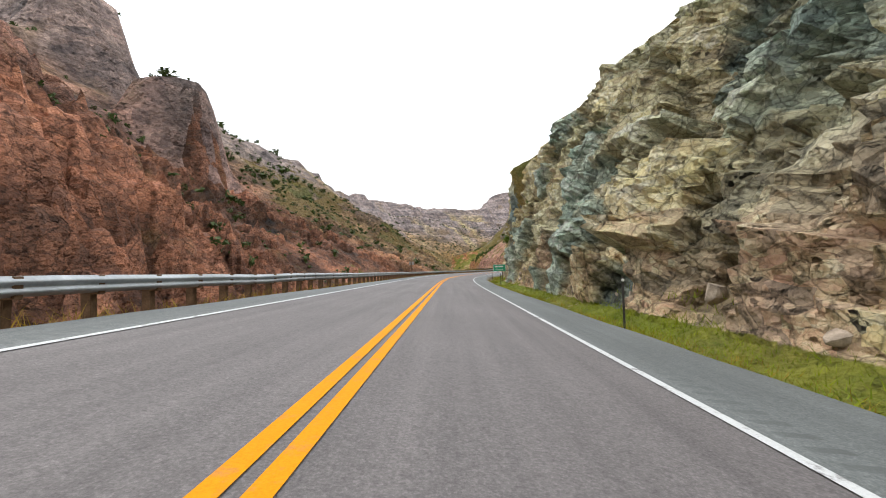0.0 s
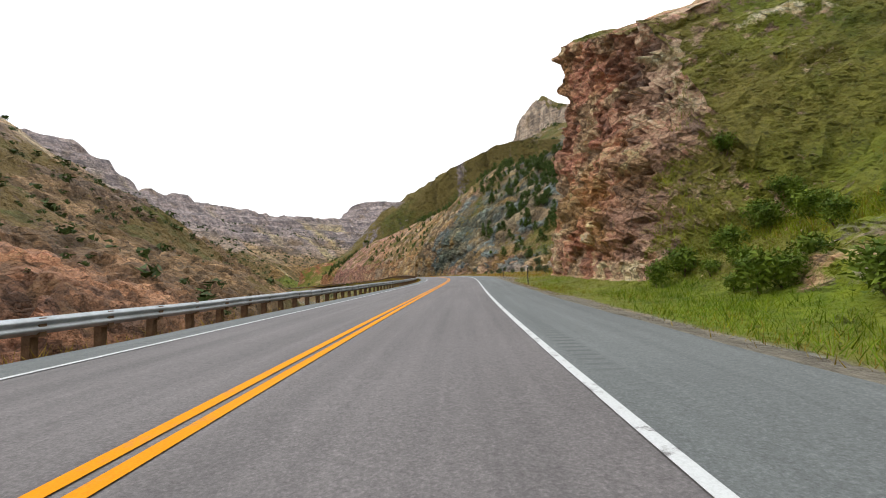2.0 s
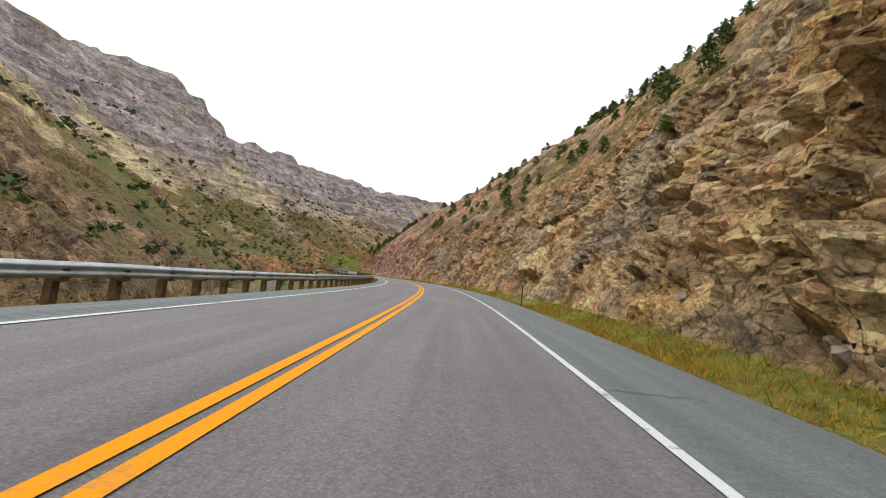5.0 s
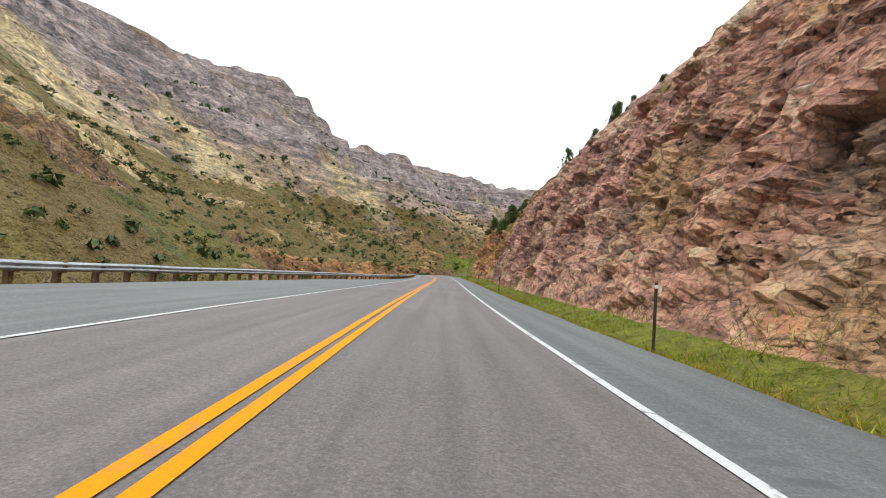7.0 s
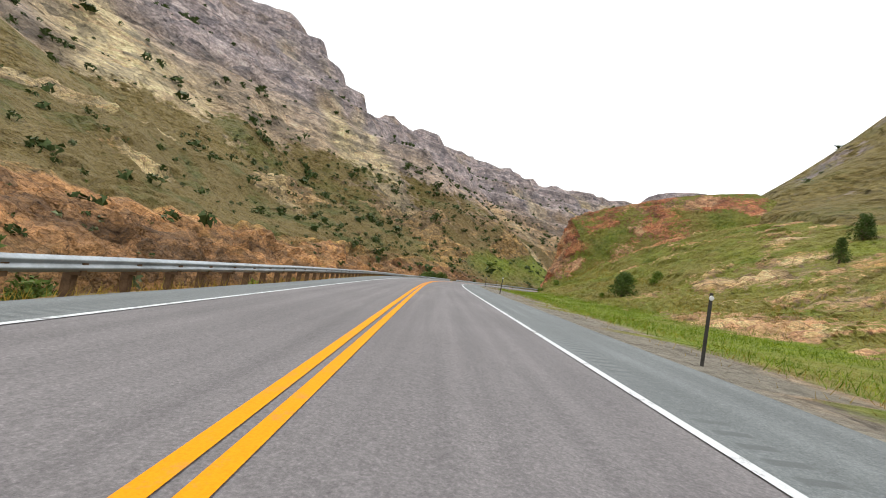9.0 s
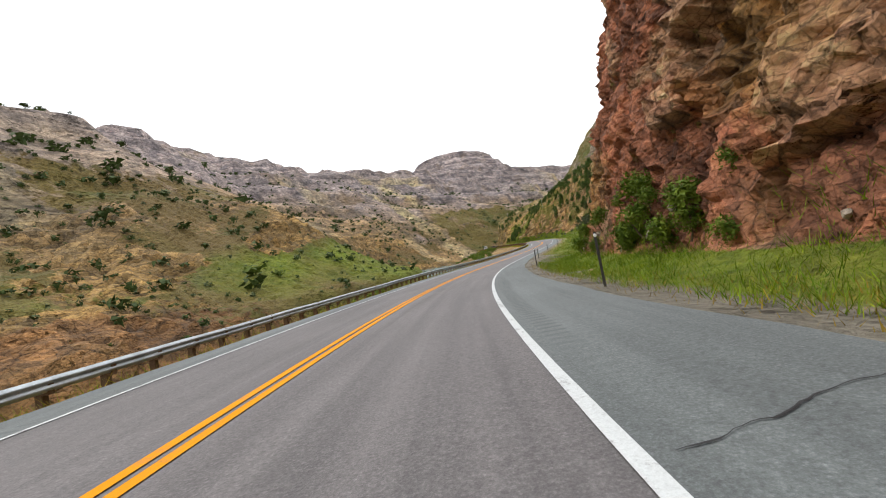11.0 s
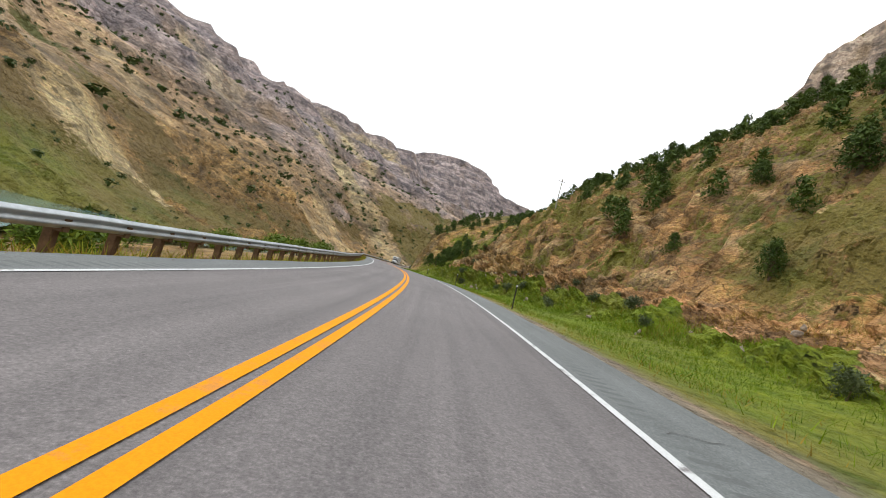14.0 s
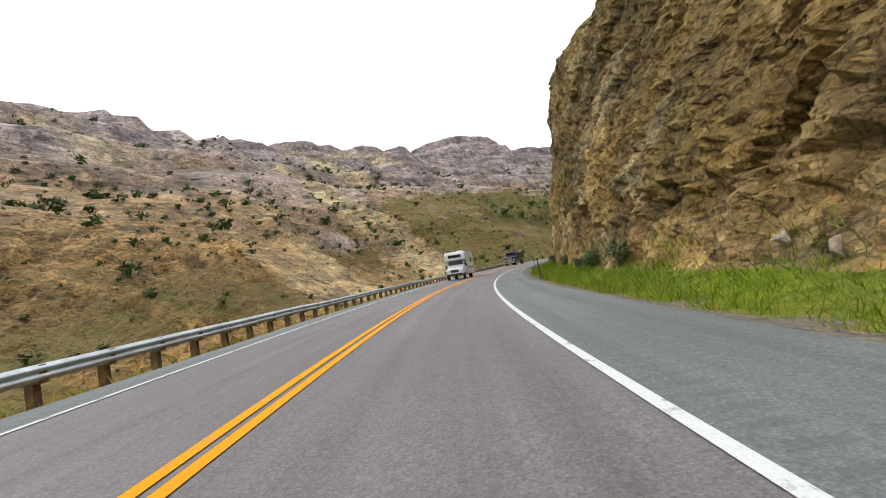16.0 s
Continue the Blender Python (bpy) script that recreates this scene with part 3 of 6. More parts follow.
def rod(bm, a, b, r0, r1, sides=7):
    a, b = Vector(a), Vector(b)
    d = b - a
    m = Matrix.Translation((a + b) / 2) @ d.to_track_quat("Z", "Y").to_matrix().to_4x4()
    bmesh.ops.create_cone(bm, cap_ends=True, segments=sides, radius1=r0, radius2=r1, depth=d.length, matrix=m)

# ---- roadway ----
S_ROAD = np.arange(-18.0, 1140.0, 1.5)


def strip(name, mat, lats, lift=0.0, thick=0.0, s=S_ROAD, label="", kind="structure", category=""):
    lats = np.asarray(lats, float)
    pts = station(s[:, None], lats[None, :], lift)
    uv = np.stack(np.broadcast_arrays(lats[None, :], s[:, None]), -1)
    ob = put(name, grid_mesh(name, pts, uv=uv, flip=True), mat)
    return tagged(ob, label, category, "", kind)


LEFT_EDGE = [(-20, -4.75), (400, -4.75), (425, -5.2), (440, -9.8), (490, -9.8), (512, -6.0), (530, -4.9), (600, -5.0), (640, -6.2), (676, -6.2), (700, -5.4), (730, -4.8), (1160, -4.7)]
RIGHT_EDGE = [(-20, 5.6), (80, 5.6), (110, 6.6), (140, 6.2), (200, 6.0), (300, 5.9), (480, 5.7), (640, 5.9), (665, 7.0), (700, 6.0), (745, 5.6), (775, 5.5), (820, 5.5), (900, 5.2), (1000, 5.5), (1034, 5.9), (1160, 5.7)]
strip("road", M_ROAD, np.linspace(-3.62, 3.62, 13), label="grey asphalt two lane canyon highway with faint wheel tracks", category="road")
tt = np.linspace(0, 1, 6)
for nm, side, edge in (("shoulder_right", 1, RIGHT_EDGE), ("shoulder_left", -1, LEFT_EDGE)):
    e = lerp_at(S_ROAD, edge, 1) + 0.12 * fbm(np.stack([S_ROAD * 0.4, S_ROAD * 0, S_ROAD * 0], -1), 3, 5)
    lat = side * 3.62 + (e - side * 3.62)[:, None] * tt[None, :]
    pts = station(S_ROAD[:, None], lat, 0.0)
    uv = np.stack([np.abs(lat), np.broadcast_to(S_ROAD[:, None], lat.shape)], -1)
    tagged(put(nm, grid_mesh(nm, pts, uv=uv, flip=side > 0 or True if side > 0 else False), M_SHOULDER), "grey-blue asphalt shoulder with milled rumble grooves beside the edge line", "road", "", "structure")
for nm, mat, c, w, lab in (("centre_line_left", M_YELLOW, -0.125, 0.15, "solid yellow centre line painted on the asphalt"),
                           ("centre_line_right", M_YELLOW, 0.125, 0.15, "solid yellow centre line painted on the asphalt"),
                           ("edge_line_left", M_WHITE, -3.6, 0.11, "thin worn white edge line on the asphalt"),
                           ("edge_line_right", M_WHITE, 3.6, 0.125, "worn white edge line on the asphalt with chipped gaps")):
    strip(nm, mat, [c - w / 2, c + w / 2], 0.012, label=lab, category="road marking")

# ---- right-hand side: cut faces, outcrops and slopes ----
# chainage, base, face height, face run, rise of the slope behind, turf on the face, turf behind
RIGHT = [
    (-20, 8.0, 14, 7, 14, 0.0, 0.6), (20, 8.0, 15.5, 8, 14, 0.0, 0.6), (38, 8.0, 18.5, 8, 14, 0.0, 0.5), (60, 8.0, 18, 6, 14, 0.05, 0.5), (64, 8.4, 17, 6, 14, 0.1, 0.5), (68, 9.6, 5, 9, 26, 0.95, 0.85), (75, 10.2, 4.5, 8, 26, 0.95, 0.8), (77, 9.5, 7, 2.5, 26, 0.0, 0.75), (83, 9.2, 7, 2.5, 26, 0.0, 0.75),
    (85, 8.7, 22, 2.5, 12, 0.0, 0.4), (98, 8.3, 24, 3, 12, 0.0, 0.4), (108, 8.8, 24, 4, 14, 0.0, 0.5), (114, 9.4, 9, 4, 24, 0.1, 0.6), (122, 10.0, 7, 5, 26, 0.2, 0.8), (130, 12.0, 3, 5, 22, 0.75, 0.7), (148, 12.5, 3, 5, 20, 0.7, 0.7),
    (154, 11.4, 16, 3.0, 7, 0.1, 0.6), (172, 11.4, 24, 3.0, 5, 0.05, 0.6), (180, 18.0, 3, 6, 18, 0.5, 0.6), (214, 20.0, 3, 6, 20, 0.5, 0.6), (234, 15.0, 4, 5, 27, 0.2, 0.5), (246, 9.5, 6, 6, 33, 0.1, 0.2), (256, 9.2, 8, 7, 36, 0.1, 0.2), (264, 9.0, 10, 8, 40, 0.05, 0.15),
    (272, 8.8, 13, 8, 33, 0.05, 0.25), (288, 8.6, 15, 5, 32, 0.0, 0.4), (310, 8.6, 15, 4, 36, 0.0, 0.4), (318, 8.6, 12, 7, 39, 0.05, 0.35), (328, 8.6, 18, 6, 34, 0.0, 0.35), (342, 8.6, 15, 8, 35, 0.05, 0.35), (360, 8.6, 14, 8, 36, 0.1, 0.4), (430, 8.4, 13, 7, 32, 0.1, 0.4),
]
RIGHT += [
    (470, 8.2, 13, 6, 28, 0.05, 0.4), (505, 8.2, 12.7, 5.5, 27, 0.05, 0.5), (511, 8.3, 12, 5, 26, 0.05, 0.5), (514.5, 9.2, 5, 8, 27, 0.5, 0.65), (523, 9.2, 5.5, 8, 25, 0.45, 0.65), (527, 8.6, 9, 4, 22, 0.0, 0.6), (538, 8.6, 10.4, 4, 21, 0.0, 0.6), (549, 9.0, 9.8, 3.5, 20, 0.05, 0.6), (557, 20, 2, 8, 10, 0.6, 0.6), (620, 22, 3, 8, 14, 0.6, 0.6),
    (660, 16, 6, 12, 16, 0.85, 0.7), (690, 14, 9, 12, 16, 0.8, 0.6), (704, 11, 22, 5, 10, 0.05, 0.5), (745, 10.6, 20, 5, 14, 0.1, 0.6), (755, 12.5, 12, 8, 28, 0.25, 0.7), (764, 15, 7, 9, 34, 0.4, 0.75), (800, 16, 4, 9, 40, 0.35, 0.6), (822, 14.5, 7, 8, 37, 0.1, 0.5), (838, 15.0, 6, 8, 35, 0.15, 0.5), (856, 18, 4.5, 8, 33, 0.25, 0.5),
    (880, 16.5, 4, 9, 40, 0.25, 0.5), (930, 15, 3.5, 8, 44, 0.3, 0.5), (952, 14, 5, 6, 38, 0.25, 0.45), (985, 12, 9, 8, 32, 0.15, 0.45), (1000, 10, 6.5, 12, 30, 0.75, 0.6), (1022, 10, 8.5, 10, 25, 0.7, 0.6), (1031, 9.7, 13, 6, 16, 0.05, 0.4), (1042, 9.5, 13.5, 5.5, 15, 0.0, 0.4), (1056, 9.4, 17, 4.6, 14, 0.0, 0.4), (1068, 9.4, 19.5, 4.2, 14, 0.0, 0.4), (1080, 9.4, 22, 4, 14, 0.0, 0.4), (1160, 9.5, 15, 6, 14, 0.05, 0.4),
]
# rock colours along the way
TONES = [(-20, 0.33, 0.37, 0.30), (30, 0.40, 0.40, 0.31), (45, 0.47, 0.44, 0.32), (64, 0.50, 0.44, 0.31), (76, 0.25, 0.27, 0.24), (83, 0.25, 0.28, 0.26), (85.5, 0.46, 0.39, 0.24), (98, 0.46, 0.39, 0.24), (101, 0.30, 0.26, 0.22), (106, 0.21, 0.24, 0.20), (124, 0.22, 0.23, 0.21), (150, 0.34, 0.25, 0.20), (160, 0.44, 0.24, 0.18), (180, 0.42, 0.27, 0.20), (195, 0.36, 0.25, 0.18), (225, 0.25, 0.18, 0.12), (250, 0.20, 0.17, 0.125), (262, 0.14, 0.14, 0.11), (280, 0.125, 0.14, 0.11), (292, 0.36, 0.26, 0.19), (312, 0.38, 0.29, 0.20), (360, 0.40, 0.26, 0.15), (430, 0.38, 0.24, 0.18),
         (480, 0.37, 0.23, 0.20), (515, 0.36, 0.22, 0.19), (530, 0.42, 0.235, 0.15), (552, 0.40, 0.245, 0.155), (640, 0.36, 0.26, 0.16), (700, 0.28, 0.13, 0.085), (748, 0.27, 0.13, 0.09), (770, 0.27, 0.155, 0.09), (800, 0.27, 0.16, 0.095), (900, 0.27, 0.17, 0.10), (980, 0.27, 0.18, 0.10), (1026, 0.30, 0.20, 0.11), (1034, 0.165, 0.125, 0.062), (1160, 0.165, 0.125, 0.062)]


# how green the turf is
LUSH = [(-20, 0.1), (66, 0.1), (72, 0.0), (88, 0.0), (112, 0.5), (122, 0.75), (150, 0.6), (156, 0.3), (180, 0.2), (440, 0.1), (550, 0.3), (650, 0.5), (750, 0.4), (800, 0.15), (900, 0.2), (950, 0.35), (995, 0.6), (1026, 0.7), (1040, 0.2), (1160, 0.2)]


VERGE = [(-20, 0.7), (70, 0.7), (110, 0.9), (160, 0.8), (190, 0.25), (250, 0.1), (310, 0.15), (330, 0.5), (440, 0.45), (470, 0.6), (560, 0.6), (640, 0.9), (1160, 0.9)]


def bend(s):
    """How strongly the slope behind flattens towards its top."""
    return 1.6 - 0.55 * np.clip(1.5 - np.abs(s - 254) / 30, 0, 1)


def right_profile(s, u):
    """Lateral place and height of the right-hand ground; u from 0 (pavement edge) over 1 (base), 2 (brow) to 3 (far)."""
    e = lerp_at(s, RIGHT_EDGE, 1)
    base, h1, run, h2 = (lerp_at(s, RIGHT, c) for c in (1, 2, 3, 4))
    far = base + run + 42.0
    lat = np.where(u < 1, e + (base - e) * u, np.where(u < 2, base + run * (u - 1), base + run + (far - base - run) * (u - 2)))
    dip = -0.25 * np.sin(np.pi * np.clip(u, 0, 1)) + 0.35 * np.clip(u, 0, 1) ** 3
    z = np.where(u < 1, dip - 0.04, np.where(u < 2, 0.31 + h1 * (u - 1), 0.31 + h1 + h2 * (1 - (1 - np.clip(u - 2, 0, 1)) ** bend(s))))
    return lat, z


def vivid(tone, k=1.3):
    grey = tone.mean(1, keepdims=True)
    return np.clip(grey + k * (tone - grey), 0.01, 0.8)


# bedding of the rock: chainage, share of ledges, bed height
BEDS = [(-20, 0.9, 3.4), (66, 0.9, 3.2), (69, 0.2, 3.0), (84, 0.2, 2.6), (92, 0.8, 2.6), (120, 0.7, 2.0), (150, 0.8, 1.5), (180, 0.2, 1.4), (240, 0.2, 1.4), (300, 0.2, 2.2), (350, 0.2, 2.0), (440, 0.2, 2.0), (520, 0.35, 2.2), (560, 0.4, 2.0), (690, 0.45, 2.0), (750, 0.5, 1.8), (765, 0.9, 1.2), (1020, 0.9, 1.1), (1032, 0.5, 2.4), (1160, 0.5, 2.4)]


def bare_right():
    s = np.arange(-18.0, 1120.0, 0.3)
    u = np.concatenate([np.linspace(0, 1, 8)[:-1], np.linspace(1, 2, 78)[:-1], np.linspace(2, 3, 44)])
    sg, ug = np.meshgrid(s, u, indexing="ij")
    lat, z = right_profile(sg, ug)
    p = station(sg, lat, z).reshape(-1, 3)
    q = np.stack([sg, lat * 1.0, z], -1).reshape(-1, 3)
    uf = ug.reshape(-1)
    face = np.clip((uf - 0.95) * 6, 0, 1) * np.clip((2.9 - uf) * 2.2, 0.12, 1)
    h1 = lerp_at(q[:, 0], RIGHT, 2)
    turf_face, turf_back = lerp_at(q[:, 0], RIGHT, 5), lerp_at(q[:, 0], RIGHT, 6)
    rough = face * np.clip((h1 + 0.35 * lerp_at(q[:, 0], RIGHT, 4) * (1.1 - turf_back)) / 9, 0.35, 1.0) * np.where(q[:, 0] > 1028, 0.5, np.where((q[:, 0] > 700) & (q[:, 0] < 758), 0.75, 1.0)) * np.where((q[:, 0] > 330) & (q[:, 0] < 522), 0.65, 1.0) * (1 - 0.85 * np.clip(1 - np.abs(q[:, 0] - 93) / 9, 0, 0.4) / 0.4)
    rough = rough * np.where((q[:, 0] > 940) & (q[:, 0] < 1000), 1.7, 1.0) * (1 - np.where(uf < 2, 0.75 * turf_face, 0.65 * turf_back))
    d1, id1 = blocks(q / np.array([4.2, 4.2, 3.0]) + 0.35 * np.stack([fbm(q / 5, 2, 31)] * 3, -1), 11, 0.8)
    d2, id2 = blocks(q / np.array([1.5, 1.5, 1.0]), 23, 0.9)
    d3, id3 = blocks(q / np.array([0.75, 0.75, 0.5]), 47, 0.9)
    big = fbm(q / 14.0, 3, 3)
    bed = lerp_at(q[:, 0], BEDS, 1)
    hb = lerp_at(q[:, 0], BEDS, 2)
    l1, k1 = ledges(q, 3.0, 3.2, 61, 0.8)
    l2, k2 = ledges(q, 2.6, 1.3, 63, 0.8)
    l3, k3 = ledges(q, 0.9, 0.55, 65, 0.8)
    l4, k4 = ledges(q, 4.5, 0.55, 67, 0.5)
    tall = np.clip((hb - 1.4) / 1.4, 0, 1)
    lay = tall * (1.0 * l1 + 0.45 * l2) + (1 - tall) * (0.25 * l1 + 0.6 * l2 + 0.4 * l4) + 0.24 * l3
    out = rough * (1.3 * big + 0.8 * bed * lay + (1 - 0.65 * bed) * (0.8 * d1 + 0.5 * d2) + 0.24 * d3)
    bold = np.clip((70 - q[:, 0]) / 6, 0, 1)
    out = out * (1 - bold) + bold * rough * (1.2 * big + 1.35 * l1 + 0.4 * l2 + 0.35 * d2 + 0.14 * d3)
    id1 = np.where(bed > 0.6, tall * k1 + (1 - tall) * k2, id1)
    id2 = np.where(bed > 0.6, k2, id2)
    psi = np.interp(q[:, 0], SS, PSI)
    slope = np.where(uf < 2, np.clip(h1 / np.maximum(lerp_at(q[:, 0], RIGHT, 3), 0.1), 0, 3), 0.7)
    nx = -slope / np.hypot(slope, 1)
    nz = 1 / np.hypot(slope, 1)
    off = np.stack([np.cos(psi) * nx * out, np.sin(psi) * nx * out, nz * out], -1)
    along = rough * (0.35 * d2 + 0.12 * d3)
    off += np.stack([-np.sin(psi) * along, np.cos(psi) * along, 0 * along], -1)
    verge = np.clip(1 - np.abs(uf - 0.6) * 2, 0, 1) * 0.12 * fbm(q / 1.2, 3, 8)
    off[:, 2] += verge
    last = uf > 2.98
    p = p + off * U
    p[last, 2] -= 3 * U
    tone = np.stack([lerp_at(q[:, 0] + 6 * big, TONES, c) for c in (1, 2, 3)], -1)
    pink = np.clip(1.2 - (q[:, 2] - 0.3) / 3.5 + 1.5 * fbm(q / 4, 3, 77), 0, 1)[:, None] * np.where(q[:, 0] < 120, 0.65, np.where((q[:, 0] > 470) & (q[:, 0] < 525), 0.4, np.where((q[:, 0] > 196) & (q[:, 0] < 266), 0.9, 0.12)))[:, None]
    tone = tone * (1 - pink) + pink * np.array([0.40, 0.27, 0.21])
    slab = np.abs(q[:, 0] - 93) < 7.5
    tone[slab] = np.array([0.46, 0.39, 0.24])
    pick = np.where(slab, 0.4, (id1 * 7.3) % 1.0)
    teal = (0.8 * (pick > np.where((q[:, 0] > 28) & (q[:, 0] < 62), 0.74, 0.6)) * np.where(q[:, 0] < 60, 1.0, np.clip(1.5 - np.abs(tone[:, 0] - 0.28) * 8, 0, 1)) * (q[:, 0] < 420) * (np.abs(q[:, 0] - 163) > 18))[:, None]
    tone = tone * (1 - teal) + teal * np.where(q[:, :1] < 62, np.array([0.24, 0.31, 0.29]), np.where(q[:, :1] < 295, np.array([0.16, 0.21, 0.22]), np.array([0.22, 0.23, 0.20])))
    tan = (np.where(q[:, 0] < 200, 0.55, 0.28) * (pick < 0.22) * (np.abs(q[:, 0] - 76) > 9))[:, None]
    tone = tone * (1 - tan) + tan * np.array([0.46, 0.40, 0.28])
    tone = tone * (0.5 + 0.7 * id1[:, None] + 0.5 * (id2[:, None] - 0.3) + 0.3 * (k3[:, None] - 0.5))
    slate = np.clip(1.6 - np.abs(q[:, 0] - 282) / 45, 0, 1)[:, None]
    tone = tone * (1 - slate * (0.55 - 0.75 * ((k3 * 5.7 + id2 * 3.1) % 1.0)[:, None]))
    rust = (np.clip(fbm(q / 6.0, 3, 91) * 3 - 0.3, 0, 1) * np.where(q[:, 0] < 110, 0.2, 0.6))[:, None]
    tone = tone * (1 - rust) + rust * np.array([0.36, 0.24, 0.11]) * (0.7 + 0.5 * id1[:, None])
    turf = np.where(uf < 1, 0.95, np.where(uf < 2, turf_face, turf_back)) + 0.5 * fbm(q / 7.0, 3, 55)
    turf = np.clip(turf - 0.25 * (id1 - 0.5), 0, 1)
    foot = (q[:, 0] > 770) & (q[:, 0] < 1000) & (uf >= 1) & (uf < 1.42 + 0.9 * fbm(q / 6.0, 3, 97))
    turf = np.where(foot, 0.95, turf)
    orange = (((q[:, 0] > 66.5) & (q[:, 0] < 75.5) & (uf > 0.75) & (uf < 1.8)) | ((q[:, 0] > 75) & (q[:, 0] < 82) & (uf > 1.97) & (uf < 2.5))) & (big + 0.6 * fbm(q / 2.5, 2, 93) > -0.14)
    turf = np.where(orange, 0.0, turf)
    tone = np.where(orange[:, None], np.array([0.45, 0.28, 0.09]) * (0.8 + 0.8 * fbm(q / 1.1, 3, 95)[:, None]), tone)
    gravel = (uf < np.where(q[:, 0] > 620, np.where((q[:, 0] > 680) & (q[:, 0] < 766), 0.4, np.where((q[:, 0] > 775) & (q[:, 0] < 1000), 0.1, 0.27)), 0.18) + 0.12 * fbm(q / 2.0, 2, 19)) | ((q[:, 0] > 655) & (q[:, 0] < 690) & (uf < 0.7))
    turf = np.where(gravel, 0.0, turf)
    tone = np.where(gravel[:, None], np.array([0.24, 0.21, 0.17]), vivid(tone, 1.3) * 1.12)
    lush = np.where((uf < 1.02) | foot, lerp_at(q[:, 0], VERGE, 1), lerp_at(q[:, 0], LUSH, 1)) + 0.5 * fbm(q / 5.0, 3, 29)
    lush = np.clip(lush - 0.6 * np.clip(0.35 - uf, 0, 1) / 0.35, 0, 1)
    shape = sg.shape
    me = grid_mesh("cut_slope", p.reshape(*shape, 3), tone.reshape(*shape, 3), turf.reshape(shape), flip=True, lush=lush.reshape(shape), sharp=True, dust=gravel.astype(float).reshape(shape))
    return tagged(put("cut_slope", me, M_ROCK), "fractured rock cuttings and grassy slopes along the road", "rock face", "", "structure")


bare_right()

# ---- the canyon: one ground sheet ----
EXT = np.arange(1.0, 900.0, 10.0)
kx, ky = [], []
x0, y0, a0 = RX[-1], RY[-1], PSI[-1]
for d in EXT:
    a0 -= 0.0011 * 10
    x0, y0 = x0 - math.sin(a0) * 10, y0 + math.cos(a0) * 10
    kx.append(x0), ky.append(y0)
back_d = np.arange(600.0, 0.0, -10.0)
LX = np.concatenate([RX[0] - 0 * back_d, RX[::10], kx])
LY = np.concatenate([RY[0] - back_d, RY[::10], ky])
LS = np.concatenate([-20 - back_d, SS[::10], 1160 + EXT])
LP = np.concatenate([0 * back_d, PSI[::10], np.full(len(EXT), a0)])
LZ = np.concatenate([0 * back_d, RZ[::10], np.full(len(EXT), RZ[-1])])

# left wall: chainage, height at 60 m, height at 150 m, height at 420 m
WALL = [(-620, 26, 100, 260), (-20, 40, 125, 270), (60, 44, 125, 265), (105, 20, 60, 250), (180, 10, 42, 245), (300, 10, 50, 255), (420, 12, 62, 240), (520, 10, 64, 228), (600, 8, 62, 258), (700, 4, 40, 250), (760, 3, 34, 258), (800, 3, 38, 262), (860, 4, 46, 240), (900, 4, 50, 238), (1030, 5, 42, 208), (1100, 5, 46, 234), (1160, 6, 46, 228), (1240, 6, 44, 218), (1400, 6, 50, 228), (2100, 8, 60, 235)]
HILL = [(-620, 40, 60, 120), (-20, 40, 50, 90), (180, 32, 48, 130), (250, 30, 44, 90), (264, 30, 58, 80), (280, 28, 72, 82), (305, 26, 66, 72), (350, 24, 44, 56), (480, 18, 30, 50), (560, 14, 24, 44), (700, 30, 50, 120), (780, 40, 104, 200), (850, 30, 85, 190), (960, 20, 30, 60), (1080, 36, 30, 60), (2100, 40, 80, 150)]
# valley floor level along the river
FLOOR = [(-620, -11), (700, -11), (760, -7.5), (800, -6.4), (840, -7.6), (900, -7.6), (940, -5.6), (960, -5.6), (1010, -8), (2100, -10)]
# offset of the river's far shore, height of the flats behind it, offset of the near shore
SHORE = [(-620, 42, -3, 24), (620, 42, -3, 26), (740, 46, -5, 30), (790, 50, -1.6, 24), (840, 42, -1.4, 17), (890, 46, -1.4, 18), (920, 64, -1.5, 28), (950, 86, -2, 40), (985, 86, -2, 40), (1020, 60, -5, 32), (2100, 46, -5, 30)]


# place, radius, top and steepness
TOWERS = [(-143, 205, 14, 99, 3.6), (-228, 240, 20, 172, 3.6), (345, 2165, 120, 384, 0.9)]


